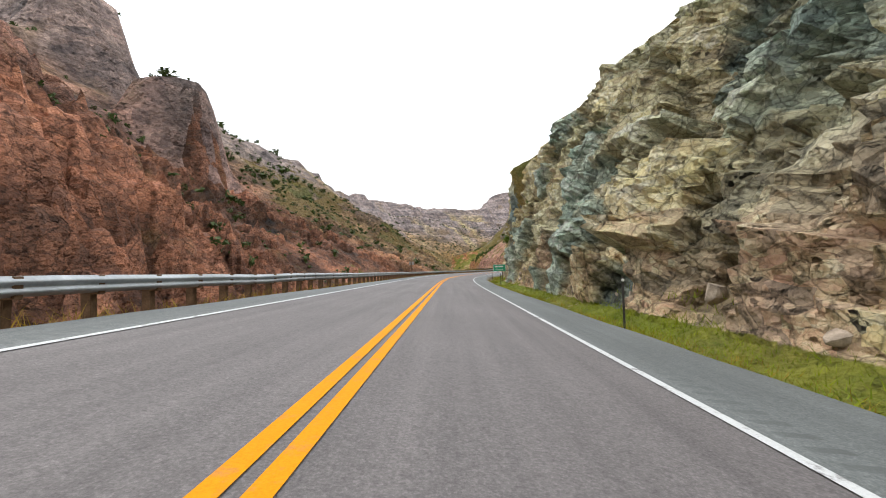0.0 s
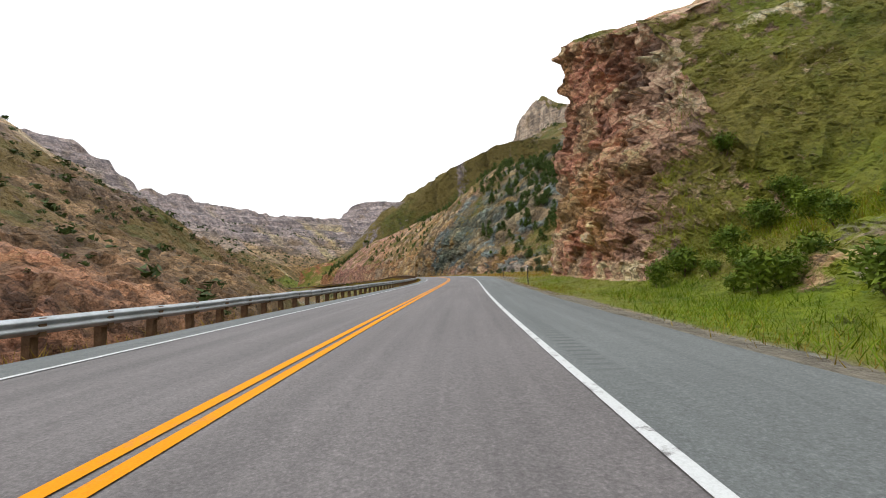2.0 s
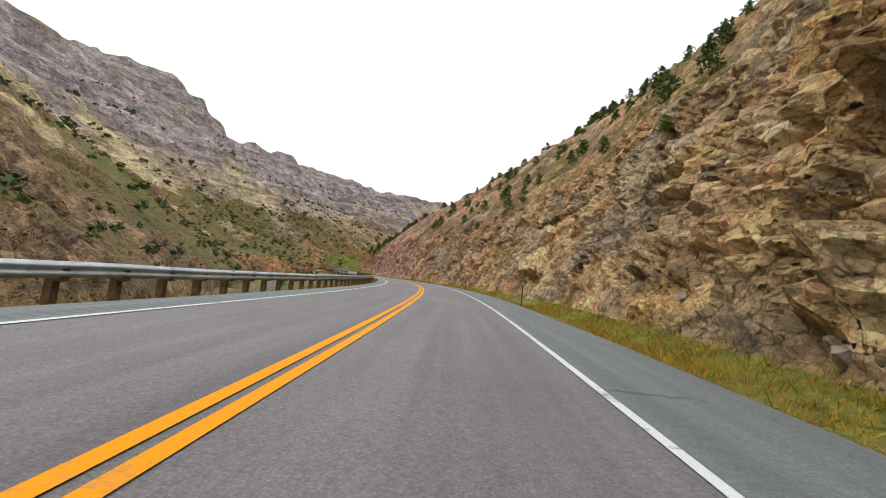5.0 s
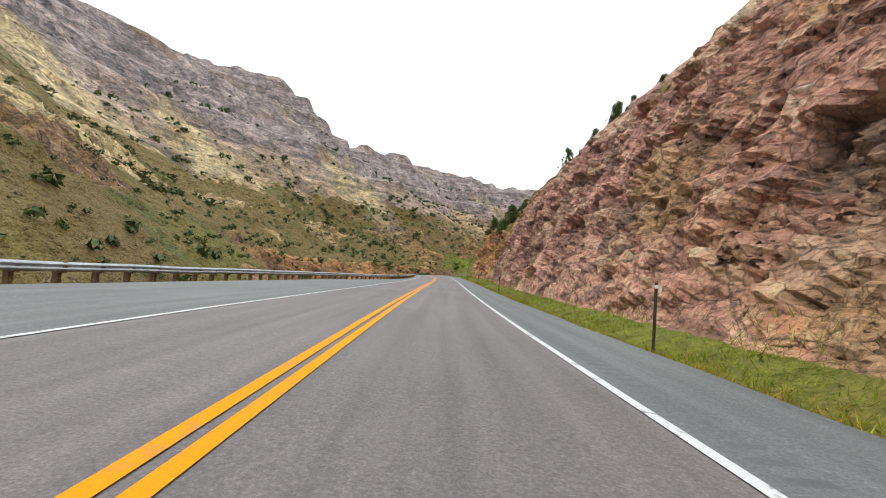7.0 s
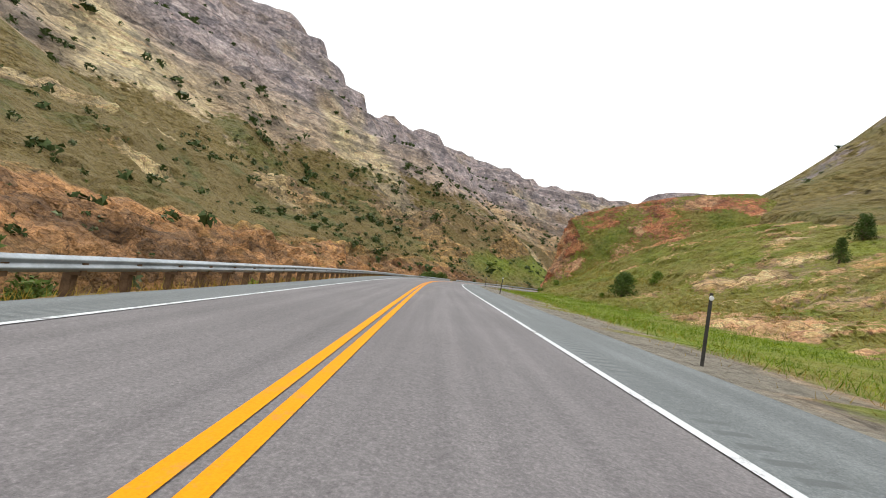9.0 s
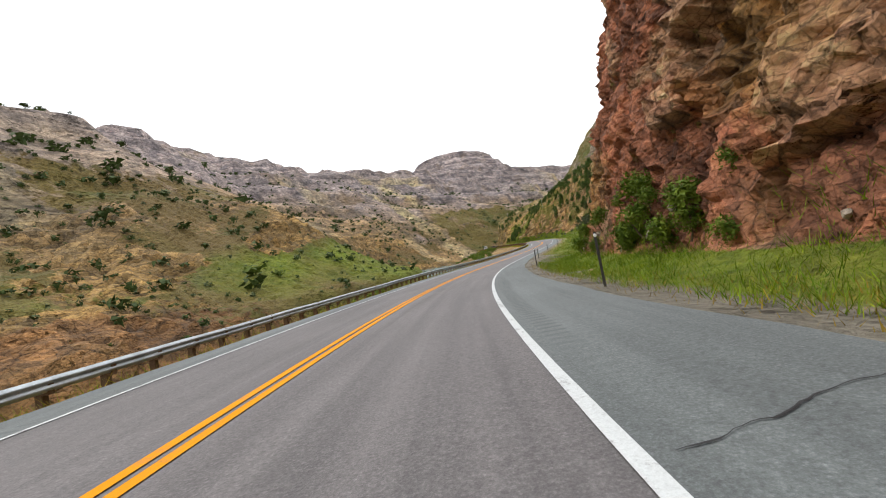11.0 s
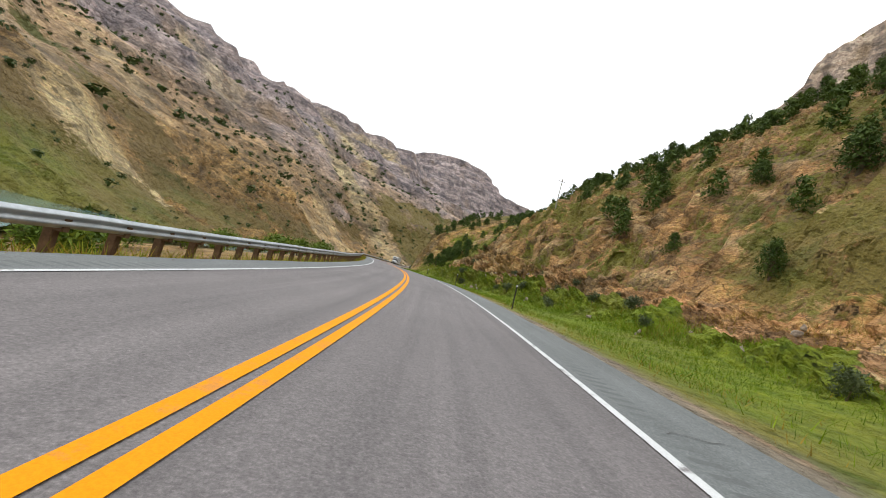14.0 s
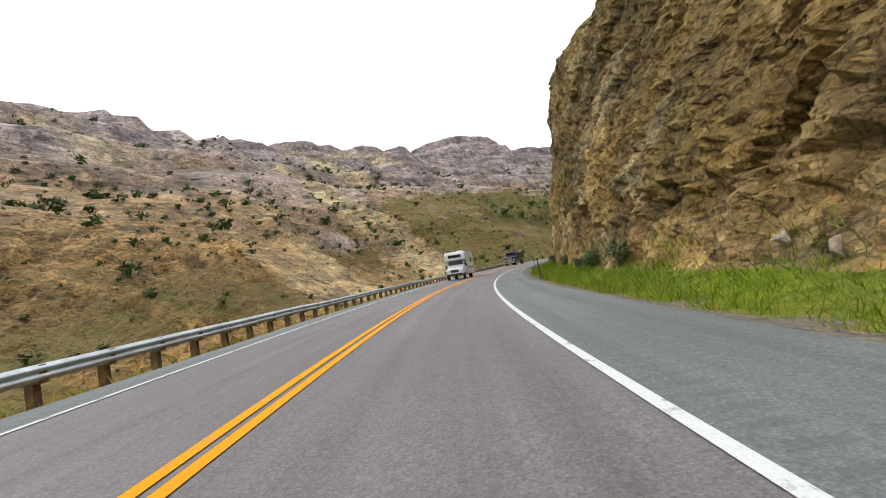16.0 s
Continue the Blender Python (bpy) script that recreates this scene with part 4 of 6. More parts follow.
def canyon_height(x, y, sink=0.0):
    """Height of the wide ground, with its chainage and offset."""
    s = np.empty(len(x))
    lat = np.empty(len(x))
    zr = np.empty(len(x))
    for i in range(0, len(x), 4000):
        dx, dy = x[i:i + 4000, None] - LX, y[i:i + 4000, None] - LY
        j = (dx * dx + dy * dy).argmin(1)
        r = np.arange(len(j))
        s[i:i + 4000], zr[i:i + 4000] = LS[j], LZ[j]
        side = np.cos(LP[j]) * dx[r, j] + np.sin(LP[j]) * dy[r, j]
        lat[i:i + 4000] = np.hypot(dx[r, j], dy[r, j]) * np.sign(side)
    p = np.stack([x, y, 0 * x], -1)
    warp = 26 * fbm(p / 120, 3, 201)
    d = np.abs(lat)
    dl = np.where(lat < 0, d + np.clip((d - 45) / 60, 0, 1) * warp, d)
    # one curve from the rail down to the river and up the far wall
    a, b, c = (lerp_at(s, WALL, k) for k in (1, 2, 3))
    n = len(x)
    z = np.zeros(n)
    left = lat < 0
    w, flat = lerp_at(s, SHORE, 1), lerp_at(s, SHORE, 2)
    knots = [6.0, 9.0, lerp_at(s, SHORE, 3), w, w + 6, w + 20, 150.0, 420.0, 900.0]
    fl = lerp_at(s, FLOOR, 1)
    heights = [-0.6 + 0 * a, -1.2 + 0 * a, fl - 1, fl - 1, np.minimum(fl + 6, flat), np.maximum(0.4 * a, flat + 1), b, c, c + 55]
    zl = heights[0].copy()
    for k in range(len(knots) - 1):
        t = np.clip((dl - knots[k]) / (knots[k + 1] - knots[k]), 0, 1)
        zl += (heights[k + 1] - heights[k]) * t
    a, b, c = (lerp_at(s, HILL, k) for k in (1, 2, 3))
    knots = [5.0, 9.0, 40.0, 58.0, 120.0, 300.0, 900.0]
    edge = lerp_at(s, RIGHT, 2) + lerp_at(s, RIGHT, 4)
    heights = [-1.0 + 0 * a, -6.0 + 0 * a, -6.0 + 0 * a, edge, np.maximum(b, edge + 3), np.maximum(c, edge + 8), c + 30]
    zh = heights[0].copy()
    for k in range(len(knots) - 1):
        t = np.clip((d - knots[k]) / (knots[k + 1] - knots[k]), 0, 1)
        zh += (heights[k + 1] - heights[k]) * t
    z = np.where(left, zl, zh)
    far = np.clip((d - 48) / 60, 0, 1)
    ridged = 1 - np.abs(fbm(p / 90, 4, 301)) * 2
    z = z + far * (11 * (ridged - 0.6) + 7 * fbm(p / 60, 3, 401) + 1.2 * fbm(p / 16, 2, 421)) * np.clip(d / 160, 0.25, 1.2)
    # the high cliff band above the wooded slope
    bx, by = np.interp(860, SS, RX), np.interp(860, SS, RY)
    ax, ay = bx + 940 * math.sin(radians(43)), by + 940 * math.cos(radians(43))
    ex, ey = bx + 780 * math.sin(radians(80)), by + 780 * math.cos(radians(80))
    vx, vy = ex - ax, ey - ay
    raw = ((x - ax) * vx + (y - ay) * vy) / (vx * vx + vy * vy)
    tt_ = np.clip(raw, 0, 1)
    far_d = np.hypot(x - ax - tt_ * vx, y - ay - tt_ * vy) + 16 * fbm(p / 40, 3, 511)
    crest = np.interp(tt_, [0, 0.1, 0.2, 0.27, 0.31, 0.45, 0.6, 1], [235, 330, 425, 446, 510, 565, 500, 470]) + (6 + 8 * np.clip(tt_ * 5, 0, 1)) * vnoise(p / 26, 521)
    foot = np.interp(tt_, [0, 0.1, 0.2, 0.35, 0.6, 1], [225, 305, 365, 410, 440, 410])
    fall = 0.64
    mesa = np.where(far_d < 34, crest, np.where(far_d < 50, crest + (foot - crest) * (far_d - 34) / 16, foot - (far_d - 50) * fall))
    mesa = mesa - 260 * np.clip((1480 - s) / 440, 0, 1) * np.clip((s - 1000) / 60, 0, 1)
    z = np.where((~left & (d > 62)) | (s > 1250), np.maximum(z, mesa), z)
    # rock towers on the near left wall
    for tx, ty, tr, top, fallen in TOWERS:
        td = np.hypot(x - tx, y - ty) + 9 * fbm(p / 18, 3, 541)
        z = np.where(left, np.maximum(z, np.where(td < tr, top, top - (td - tr) * fallen)), z)
    # ledges in the upper wall
    cl = (far_d > 60) * np.clip((d - 150) / 120, 0, 1) * 0.8 * np.clip((z - 60) / 40, 0, 1)
    cl = cl * np.where((lat > 0) | ((s > 1250) & (lat > -200)), 0.15, 1)
    step = 34.0
    q = z / step + 0.3 * fbm(p / 70, 2, 77)
    fr = q - np.floor(q)
    led = (np.floor(q) + 0.25 * np.clip(fr / 0.5, 0, 1) + 0.75 * np.clip((fr - 0.5) / 0.26, 0, 1)) * step
    z = z * (1 - cl) + (led - 0.3 * step * fbm(p / 70, 2, 77)) * cl
    if sink:
        z = z - sink * np.clip((d - 44) / 6, 0, 1) * np.clip((150 - d) / 8, 0, 1) * (lat < 0)
    return z + zr * np.clip(1 - d / 400, 0, 1), s, lat


CELL = 7.0
gx = np.arange(LX.min() - 950, LX.max() + 700, CELL)
gy = np.arange(-420.0, LY.max() + 900, CELL)
XX, YY = np.meshgrid(gx, gy, indexing="ij")
ZZ, GS, GL = canyon_height(XX.ravel(), YY.ravel(), 7.0)


def slope_look(P, s, lat, steep):
    """Colour, turf and green of the canyon slopes."""
    z, dist = P[:, 2], np.abs(lat)
    f1, f2 = fbm(P / 60, 4, 601), fbm(P / 22, 4, 611)
    cliffy = np.clip((z - 50 - 38 * np.clip((dist - 120) / 120, 0, 1) + 60 * (lat > 60)) / 45 + 1.2 * f1, 0, 1)[:, None]
    cliffy = np.maximum(cliffy, np.clip((steep - 1.3) / 0.6, 0, 1)[:, None] * np.where((s > 1250) & (lat > -200) & (z < 340), 0.0, 1.0)[:, None])
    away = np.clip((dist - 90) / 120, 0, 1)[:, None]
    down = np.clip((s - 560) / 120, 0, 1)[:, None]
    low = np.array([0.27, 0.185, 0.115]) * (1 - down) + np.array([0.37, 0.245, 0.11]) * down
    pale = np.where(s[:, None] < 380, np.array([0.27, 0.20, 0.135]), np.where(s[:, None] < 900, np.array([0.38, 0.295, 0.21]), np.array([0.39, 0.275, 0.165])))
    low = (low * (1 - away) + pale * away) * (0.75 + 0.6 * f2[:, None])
    rd = np.clip(1.7 - np.abs(s - 90) / 100, 0, 1) * (lat < 0) * np.clip(2.5 - dist / 130, 0, 1)
    cliffy = cliffy * (1 - 0.6 * rd[:, None])
    red = np.array([0.255, 0.12, 0.085]) * (0.75 + 1.4 * f2[:, None])
    low = low * (1 - 0.85 * rd[:, None]) + 0.85 * rd[:, None] * red
    grey = np.array([0.335, 0.285, 0.29]) * (0.88 + 0.5 * f2[:, None])
    warm = ((s > 1250) & (lat > -200)).astype(float)[:, None]
    grey = grey * (1 - warm) + warm * np.array([0.42, 0.335, 0.27]) * (0.85 + 0.6 * f2[:, None])
    tone = low * (1 - cliffy) + grey * cliffy
    # tan scree chutes running down the cliffs
    chute = np.clip(fbm(np.stack([s / 34, dist / 190, 0 * s], -1), 3, 655) * 5 - 0.75, 0, 1) * (lat < -90) * np.clip((230 - z) / 50, 0, 1) * (s > 380)
    tone = tone * (1 - chute[:, None]) + chute[:, None] * np.array([0.43, 0.35, 0.21])
    brush = np.clip(1.5 - np.abs(s - 320) / 200, 0, 1) * np.clip(2.2 - dist / 130, 0, 1)
    wooded = np.maximum(np.where(s > 1250, lat > -200, lat > 60) * np.clip((s - 700) / 60, 0, 1), 1.0 * ((lat > 50) & (s < 760)))
    turf = np.clip(0.5 - 0.28 * np.clip((z - 25) / 50, 0, 1) - 0.75 * cliffy[:, 0] + 1.2 * f1 + 0.7 * f2 - 0.9 * rd + 0.4 * brush - 0.6 * chute, 0, 1)
    turf = np.where((wooded > 0.5) & ((steep < 1.6) | (z < 330)), np.clip(0.75 + f2, 0, 1), turf)
    lush = np.clip(0.1 - 0.2 * dist / 100 + 0.8 * f1, 0, 0.28)
    lush = np.where(wooded > 0.5, 0.12, lush)
    # green hill and river meadow on the far bank
    hill = np.clip(1.6 - np.abs(s - 690) / 90, 0, 1) * np.clip((dist - 62) / 20, 0, 1) * np.clip((210 - dist) / 40, 0, 1) * (lat < 0)
    turf = np.maximum(turf, hill * np.clip(0.9 + f2, 0, 1))
    lush = np.where(hill > 0.3, 0.06, lush)
    ledge = np.clip(1.6 - np.abs(s - 700) / 80, 0, 1) * (dist < 68 + 8 * f2) * (lat < 0) * (dist > 40)
    turf = np.where(ledge > 0.3, 0.25 + 0.9 * f2, turf)
    tone = np.where(ledge[:, None] > 0.3, np.array([0.36, 0.205, 0.105]) * (0.8 + 0.8 * f2[:, None]), tone)
    far_shore = lerp_at(s, SHORE, 1)
    meadow = np.clip(1.5 - np.abs(s - 910) / 130, 0, 1) * np.clip((dist - far_shore) / 6, 0, 1) * np.clip((far_shore + 55 - dist) / 16, 0, 1) * (lat < 0)
    turf = np.maximum(turf, meadow)
    lush = np.maximum(lush, meadow * np.clip(0.55 + 1.2 * f2, 0, 1))
    return tone, turf, lush


P0 = np.stack([XX.ravel(), YY.ravel(), ZZ], -1)
GRADX, GRADY = np.gradient(ZZ.reshape(XX.shape), CELL)
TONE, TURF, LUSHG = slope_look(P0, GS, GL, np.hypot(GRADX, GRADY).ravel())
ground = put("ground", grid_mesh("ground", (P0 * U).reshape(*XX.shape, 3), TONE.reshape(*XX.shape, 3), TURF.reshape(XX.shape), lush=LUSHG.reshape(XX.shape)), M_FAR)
tagged(ground, "canyon floor and layered grey rock walls with grassy talus", "canyon", "", "structure")
ground.data.polygons.foreach_set("use_smooth", np.ones(len(ground.data.polygons), bool))


def far_bank():
    """The broken rock and talus across the river, in finer relief."""
    s = np.concatenate([np.arange(-18, 420, 1.3), np.arange(420, 1139, 1.8)])
    d = np.concatenate([np.arange(43, 90, 1.1), np.arange(90, 158, 1.8)])
    sg, dg = np.meshgrid(s, d, indexing="ij")
    p = station(sg, -dg, 0.0).reshape(-1, 3) / U
    z, cs, lat = canyon_height(p[:, 0], p[:, 1])
    p[:, 2] = z
    d1, i1 = blocks(p / np.array([9.0, 9.0, 6.0]), 131, 0.8)
    d2, i2 = blocks(p / np.array([3.2, 3.2, 2.2]), 141, 0.9)
    outcrop = np.clip(fbm(p / 34, 3, 151) * 3.2 + 0.25 + 0.8 * np.clip(1.4 - np.abs(sg.ravel() - 75) / 90, 0, 1), 0, 1)
    rim = np.clip((dg.ravel() - lerp_at(sg.ravel(), SHORE, 1) - 2) / 5, 0, 1) * np.clip((157 - dg.ravel()) / 10, 0, 1)
    crag = 1 + 1.4 * np.clip(1.4 - np.abs(sg.ravel() - 85) / 75, 0, 1)
    low_ledge = np.clip(1.6 - np.abs(sg.ravel() - 700) / 80, 0, 1) * (dg.ravel() < 72)
    outcrop = np.maximum(outcrop, 0.8 * low_ledge)
    outcrop = outcrop * (1 - np.clip(1.5 - np.abs(sg.ravel() - 910) / 130, 0, 1) * np.clip((lerp_at(sg.ravel(), SHORE, 1) + 55 - dg.ravel()) / 16, 0, 1))
    p[:, 2] += rim * (crag * outcrop * (2.0 * d1 + 0.8 * d2) + 0.25 * d2) + (rim - 1) * 4
    tone, turf, lush = slope_look(p, cs, lat, 0 * lat)
    tone = vivid(tone, 1.15) * (0.7 + (0.5 + 0.35 * (crag - 1))[:, None] * (i1[:, None] - 0.25 * (crag - 1)[:, None]) + 0.3 * (i2[:, None] - 0.3))
    turf = np.clip(turf + 0.25 - 0.9 * outcrop, 0, 1)
    sh = sg.shape
    me = grid_mesh("far_bank", (p * U).reshape(*sh, 3), tone.reshape(*sh, 3), turf.reshape(sh), lush=lush.reshape(sh), flip=False, sharp=True)
    return tagged(put("far_bank", me, M_BANK), "reddish broken rock and brushy talus across the river", "slope", "", "structure")


far_bank()

# river on the canyon floor
sw = np.arange(-18.0, 1140.0, 6.0)
lw = -(lerp_at(sw, SHORE, 3) - 1)[:, None] - np.linspace(0, 1, 8)[None, :] * (lerp_at(sw, SHORE, 1) - lerp_at(sw, SHORE, 3) + 5)[:, None]
river = put("river", grid_mesh("river", station(sw[:, None], lw, lerp_at(sw, FLOOR, 1)[:, None]), flip=True), M_WATER)
tagged(river, "pale green river below the road", "river", "", "structure")

# ---- guardrails ----
W_PROFILE = [(0.000, 0.31), (0.010, 0.29), (0.075, 0.25), (0.080, 0.21), (0.012, 0.165), (0.010, 0.145), (0.080, 0.10), (0.075, 0.06), (0.010, 0.02), (0.000, 0.0)]

# how far the rail's ground lies below the pavement
DROP = [(-20, 0), (600, 0), (650, 0.36), (700, 0.36), (750, 0)]


def guardrail(s0, s1, lats, spacing, label):
    """A W-beam rail on timber posts between two chainages; lats: rows of chainage and offset."""
    rail = tagged(new("guardrail"), label, "guardrail", "roadside guardrails")
    s = np.arange(s0, s1, 0.6)
    lat = lerp_at(s, lats, 1)
    wob = 0.03 * fbm(np.stack([s * 0.3, s * 0, s * 0], -1), 3, 71)
    prof = np.array(W_PROFILE)
    wob = wob + 0.33 - lerp_at(s, DROP, 1)
    front = station(s[:, None], lat[:, None] + prof[None, :, 0], wob[:, None] + prof[None, :, 1])
    rear = station(s[:, None], lat[:, None] + prof[None, ::-1, 0] - 0.012, wob[:, None] + prof[None, ::-1, 1])
    me = grid_mesh("beam", np.concatenate([front, rear, front[:, :1]], 1), flip=False)
    put("beam", me, M_STEEL, rail, "weathered galvanised corrugated steel beam")
    for i, sp in enumerate(np.arange(s0 + 0.5, s1, spacing)):
        la = float(lerp_at(sp, lats, 1)) - 0.22
        m = Matrix.Translation(station(sp, la, -float(lerp_at(sp, DROP, 1)))) @ Matrix.Rotation(heading(sp), 4, "Z") @ pose(0, 0, 0, random.uniform(-1.5, 1.5), random.uniform(-1.5, 1.5), 0)
        ob = put("post", RAIL_POST, None, rail)
        ob.matrix_basis = m
        blk = put("spacer_block", RAIL_BLOCK, None, rail)
        blk.matrix_basis = m
    return rail


bm = bmesh.new()
box(bm, (0.19 * U, 0.15 * U, 1.5 * U), Matrix.Translation((0, 0, -0.14 * U)), 0.008)
RAIL_POST = bpy.data.meshes.new("post")
bm.to_mesh(RAIL_POST), bm.free()
RAIL_POST.materials.append(M_POST)
bm = bmesh.new()
box(bm, (0.20 * U, 0.15 * U, 0.34 * U), Matrix.Translation((0.15 * U, 0, 0.45 * U)), 0.006)
RAIL_BLOCK = bpy.data.meshes.new("spacer_block")
bm.to_mesh(RAIL_BLOCK), bm.free()
RAIL_BLOCK.materials.append(M_POST)
RAILS = [(-18, 200, [(-20, -5.2), (210, -5.3)]), (200, 424, [(200, -5.3), (430, -5.5)]), (428, 520, [(428, -7.5), (440, -10.4), (490, -10.4), (512, -6.6), (530, -5.6)]), (520, 681, [(520, -6.0), (530, -5.6), (600, -5.6), (640, -6.6), (681, -7.1)]),
         (685.6, 900, [(685, -7.2), (705, -6.6), (740, -5.6), (900, -5.4)]), (900, 1140, [(900, -5.4), (1000, -5.3), (1140, -5.4)])]
for a, b, la in RAILS:
    guardrail(a, b, la, 1.46, "galvanised steel guardrail on brown timber posts beside the road")

# ---- roadside posts and signs ----


def delineator(s, lat, lean):
    p = tagged(new("delineator_post"), "slim dark steel marker post with a white reflector", "marker post", "roadside marker posts")
    p.matrix_basis = Matrix.Translation(station(s, lat, 0.0)) @ Matrix.Rotation(heading(s), 4, "Z") @ pose(0, 0, 0, lean, -lean, 0)
    put("shaft", DELIN_SHAFT, None, p)
    put("reflector", DELIN_REFLECTOR, None, p, "round white reflector")
    return p


bm = bmesh.new()
box(bm, (0.075 * U, 0.02 * U, 1.75 * U), Matrix.Translation((0, 0, 0.525 * U)), 0.004)
box(bm, (0.02 * U, 0.05 * U, 1.7 * U), Matrix.Translation((0, 0.02 * U, 0.5 * U)), 0.004)
DELIN_SHAFT = bpy.data.meshes.new("shaft")
bm.to_mesh(DELIN_SHAFT), bm.free()
DELIN_SHAFT.materials.append(M_DARKSTEEL)
bm = bmesh.new()
bmesh.ops.create_cone(bm, cap_ends=True, segments=16, radius1=0.05 * U, radius2=0.045 * U, depth=0.02 * U, matrix=pose(0, -0.025 * U, 1.3 * U, 90))
DELIN_REFLECTOR = bpy.data.meshes.new("reflector")
bm.to_mesh(DELIN_REFLECTOR), bm.free()
DELIN_REFLECTOR.materials.append(M_REFLECT)
DELIN = [13.5, 48.4, 73.5, 100, 127, 162, 183, 215, 250, 275, 300, 325, 348.5, 375, 402, 430, 460, 487.3, 512, 535, 560, 588, 616, 642, 669, 690.5, 720.3, 744.5, 765, 788, 815, 842.4, 873, 891, 898, 925, 949.5, 974, 1000, 1028, 1057, 1090]
DELIN = [(s, 6.6 if abs(s - 175) > 30 else 7.3) for s in DELIN]
for k, (s, la) in enumerate(DELIN):
    delineator(s, la, random.uniform(-2.5, 2.5))


def text_mesh(body, size, name):
    cu = bpy.data.curves.new(name, "FONT")
    cu.body, cu.size, cu.align_x, cu.align_y, cu.extrude = body, size, "CENTER", "CENTER", 0.002
    ob = bpy.data.objects.new(name, cu)
    me = bpy.data.meshes.new_from_object(ob)
    bpy.data.objects.remove(ob)
    return me


def county_sign():
    g = tagged(new("county_sign"), "green county line sign with white letters on two timber posts", "road sign")
    g.matrix_basis = Matrix.Translation(station(59.4, 7.3, 0.0)) @ Matrix.Rotation(heading(59.4), 4, "Z")
    bm = bmesh.new()
    box(bm, (1.75 * U, 0.02 * U, 0.98 * U), Matrix.Translation((0, 0, 1.95 * U)), 0.003)
    face = part("panel", bm, M_SIGN, g)
    bm = bmesh.new()
    for dx, dz, w, h in ((0, 0.46, 1.69, 0.03), (0, -0.46, 1.69, 0.03), (-0.83, 0, 0.03, 0.92), (0.83, 0, 0.03, 0.92)):
        box(bm, (w * U, 0.006 * U, h * U), Matrix.Translation((dx * U, -0.013 * U, (1.95 + dz) * U)))
    part("border", bm, M_REFLECT, face, "white border")
    ob = put("lettering", text_mesh("County", 0.33 * U, "lettering"), M_REFLECT, face, "white letters")
    ob.matrix_basis = pose(0, -0.016 * U, 1.75 * U, 90)
    for dx, w in ((-0.42, 0.42), (0.22, 0.66)):
        bm = bmesh.new()
        box(bm, (w * U, 0.006 * U, 0.2 * U), Matrix.Translation((dx * U, -0.013 * U, 2.15 * U)))
        part("word_bar", bm, M_REFLECT, face, "white unreadable word")
    for dx in (-0.45,):
        bm = bmesh.new()
        box(bm, (0.11 * U, 0.1 * U, 2.7 * U), Matrix.Translation((0.45 * U, 0.07 * U, 1.1 * U)), 0.006)
        part("post", bm, M_POST, g)
    return g


county_sign()


def sign_back(s, lat, w, h, top):
    g = tagged(new("road_sign"), "bare grey back of a road sign on a timber post", "road sign")
    g.matrix_basis = Matrix.Translation(station(s, lat, -0.4)) @ Matrix.Rotation(heading(s), 4, "Z")
    bm = bmesh.new()
    box(bm, (w * U, 0.02 * U, h * U), Matrix.Translation((0.05 * U, 0, (top - h / 2) * U)), 0.004)
    part("panel", bm, M_SIGNBACK, g)
    bm = bmesh.new()
    box(bm, (0.14 * U, 0.13 * U, (top + 0.6) * U), Matrix.Translation((0, -0.08 * U, (top - 0.6) / 2 * U)), 0.006)
    part("post", bm, M_POST, g)
    return g


sign_back(66, -6.4, 0.7, 0.55, 2.6)

# ---- plants ----


def clump_faces(verts, faces, centre, radius, n, size, rng, flat=1.0):
    """n small leaf sprays scattered through an uneven lobe."""
    for _ in range(n):
        d = Vector((rng.gauss(0, 1), rng.gauss(0, 1), rng.gauss(0, 1) * flat)).normalized()
        c = Vector(centre) + d * radius * (0.55 + 0.5 * rng.random())
        a = Vector((rng.gauss(0, 1), rng.gauss(0, 1), rng.gauss(0, 1))).normalized()
        b = a.cross(d).normalized() if a.cross(d).length > 0.01 else Vector((1, 0, 0))
        k = len(verts)
        sz = size * (0.6 + 0.8 * rng.random())
        verts += [c - a * sz * 0.5 - b * sz * 0.28, c - a * sz * 0.4 + b * sz * 0.32, c + a * sz * 0.65 + d * sz * 0.3]
        faces.append((k, k + 1, k + 2))


def tree_meshes(seed, height, width, lobes, sprays, spray=0.09):
    rng = random.Random(seed)
    bm = bmesh.new()
    top = Vector((rng.uniform(-0.1, 0.1) * height, rng.uniform(-0.1, 0.1) * height, height * 0.72))
    mid = top * 0.45 + Vector((rng.uniform(-0.06, 0.06), rng.uniform(-0.06, 0.06), 0)) * height
    r = height * 0.045
    rod(bm, (0, 0, -0.3 * height * 0.3), mid, r, r * 0.7)
    rod(bm, mid, top, r * 0.7, r * 0.25)
    verts, faces = [], []
    for k in range(lobes):
        a = k * 2.4 + rng.uniform(-0.4, 0.4)
        zz = height * (0.16 + 0.76 * (k + 0.5) / lobes)
        rad = width * 0.5 * (1.05 - 0.95 * zz / height) * rng.uniform(0.35, 1.0)
        c = Vector((math.cos(a) * rad, math.sin(a) * rad, zz))
        start = mid if zz < height * 0.6 else mid.lerp(top, 0.6)
        rod(bm, start, c, r * 0.35, r * 0.1, 5)
        clump_faces(verts, faces, c, width * rng.uniform(0.17, 0.26) * (1.15 - 0.55 * zz / height), sprays, spray * width, rng, 0.9)
    wood = bpy.data.meshes.new("trunk")
    bm.to_mesh(wood), bm.free()
    wood.materials.append(M_BARK)
    return wood, soup("crown", verts, faces)


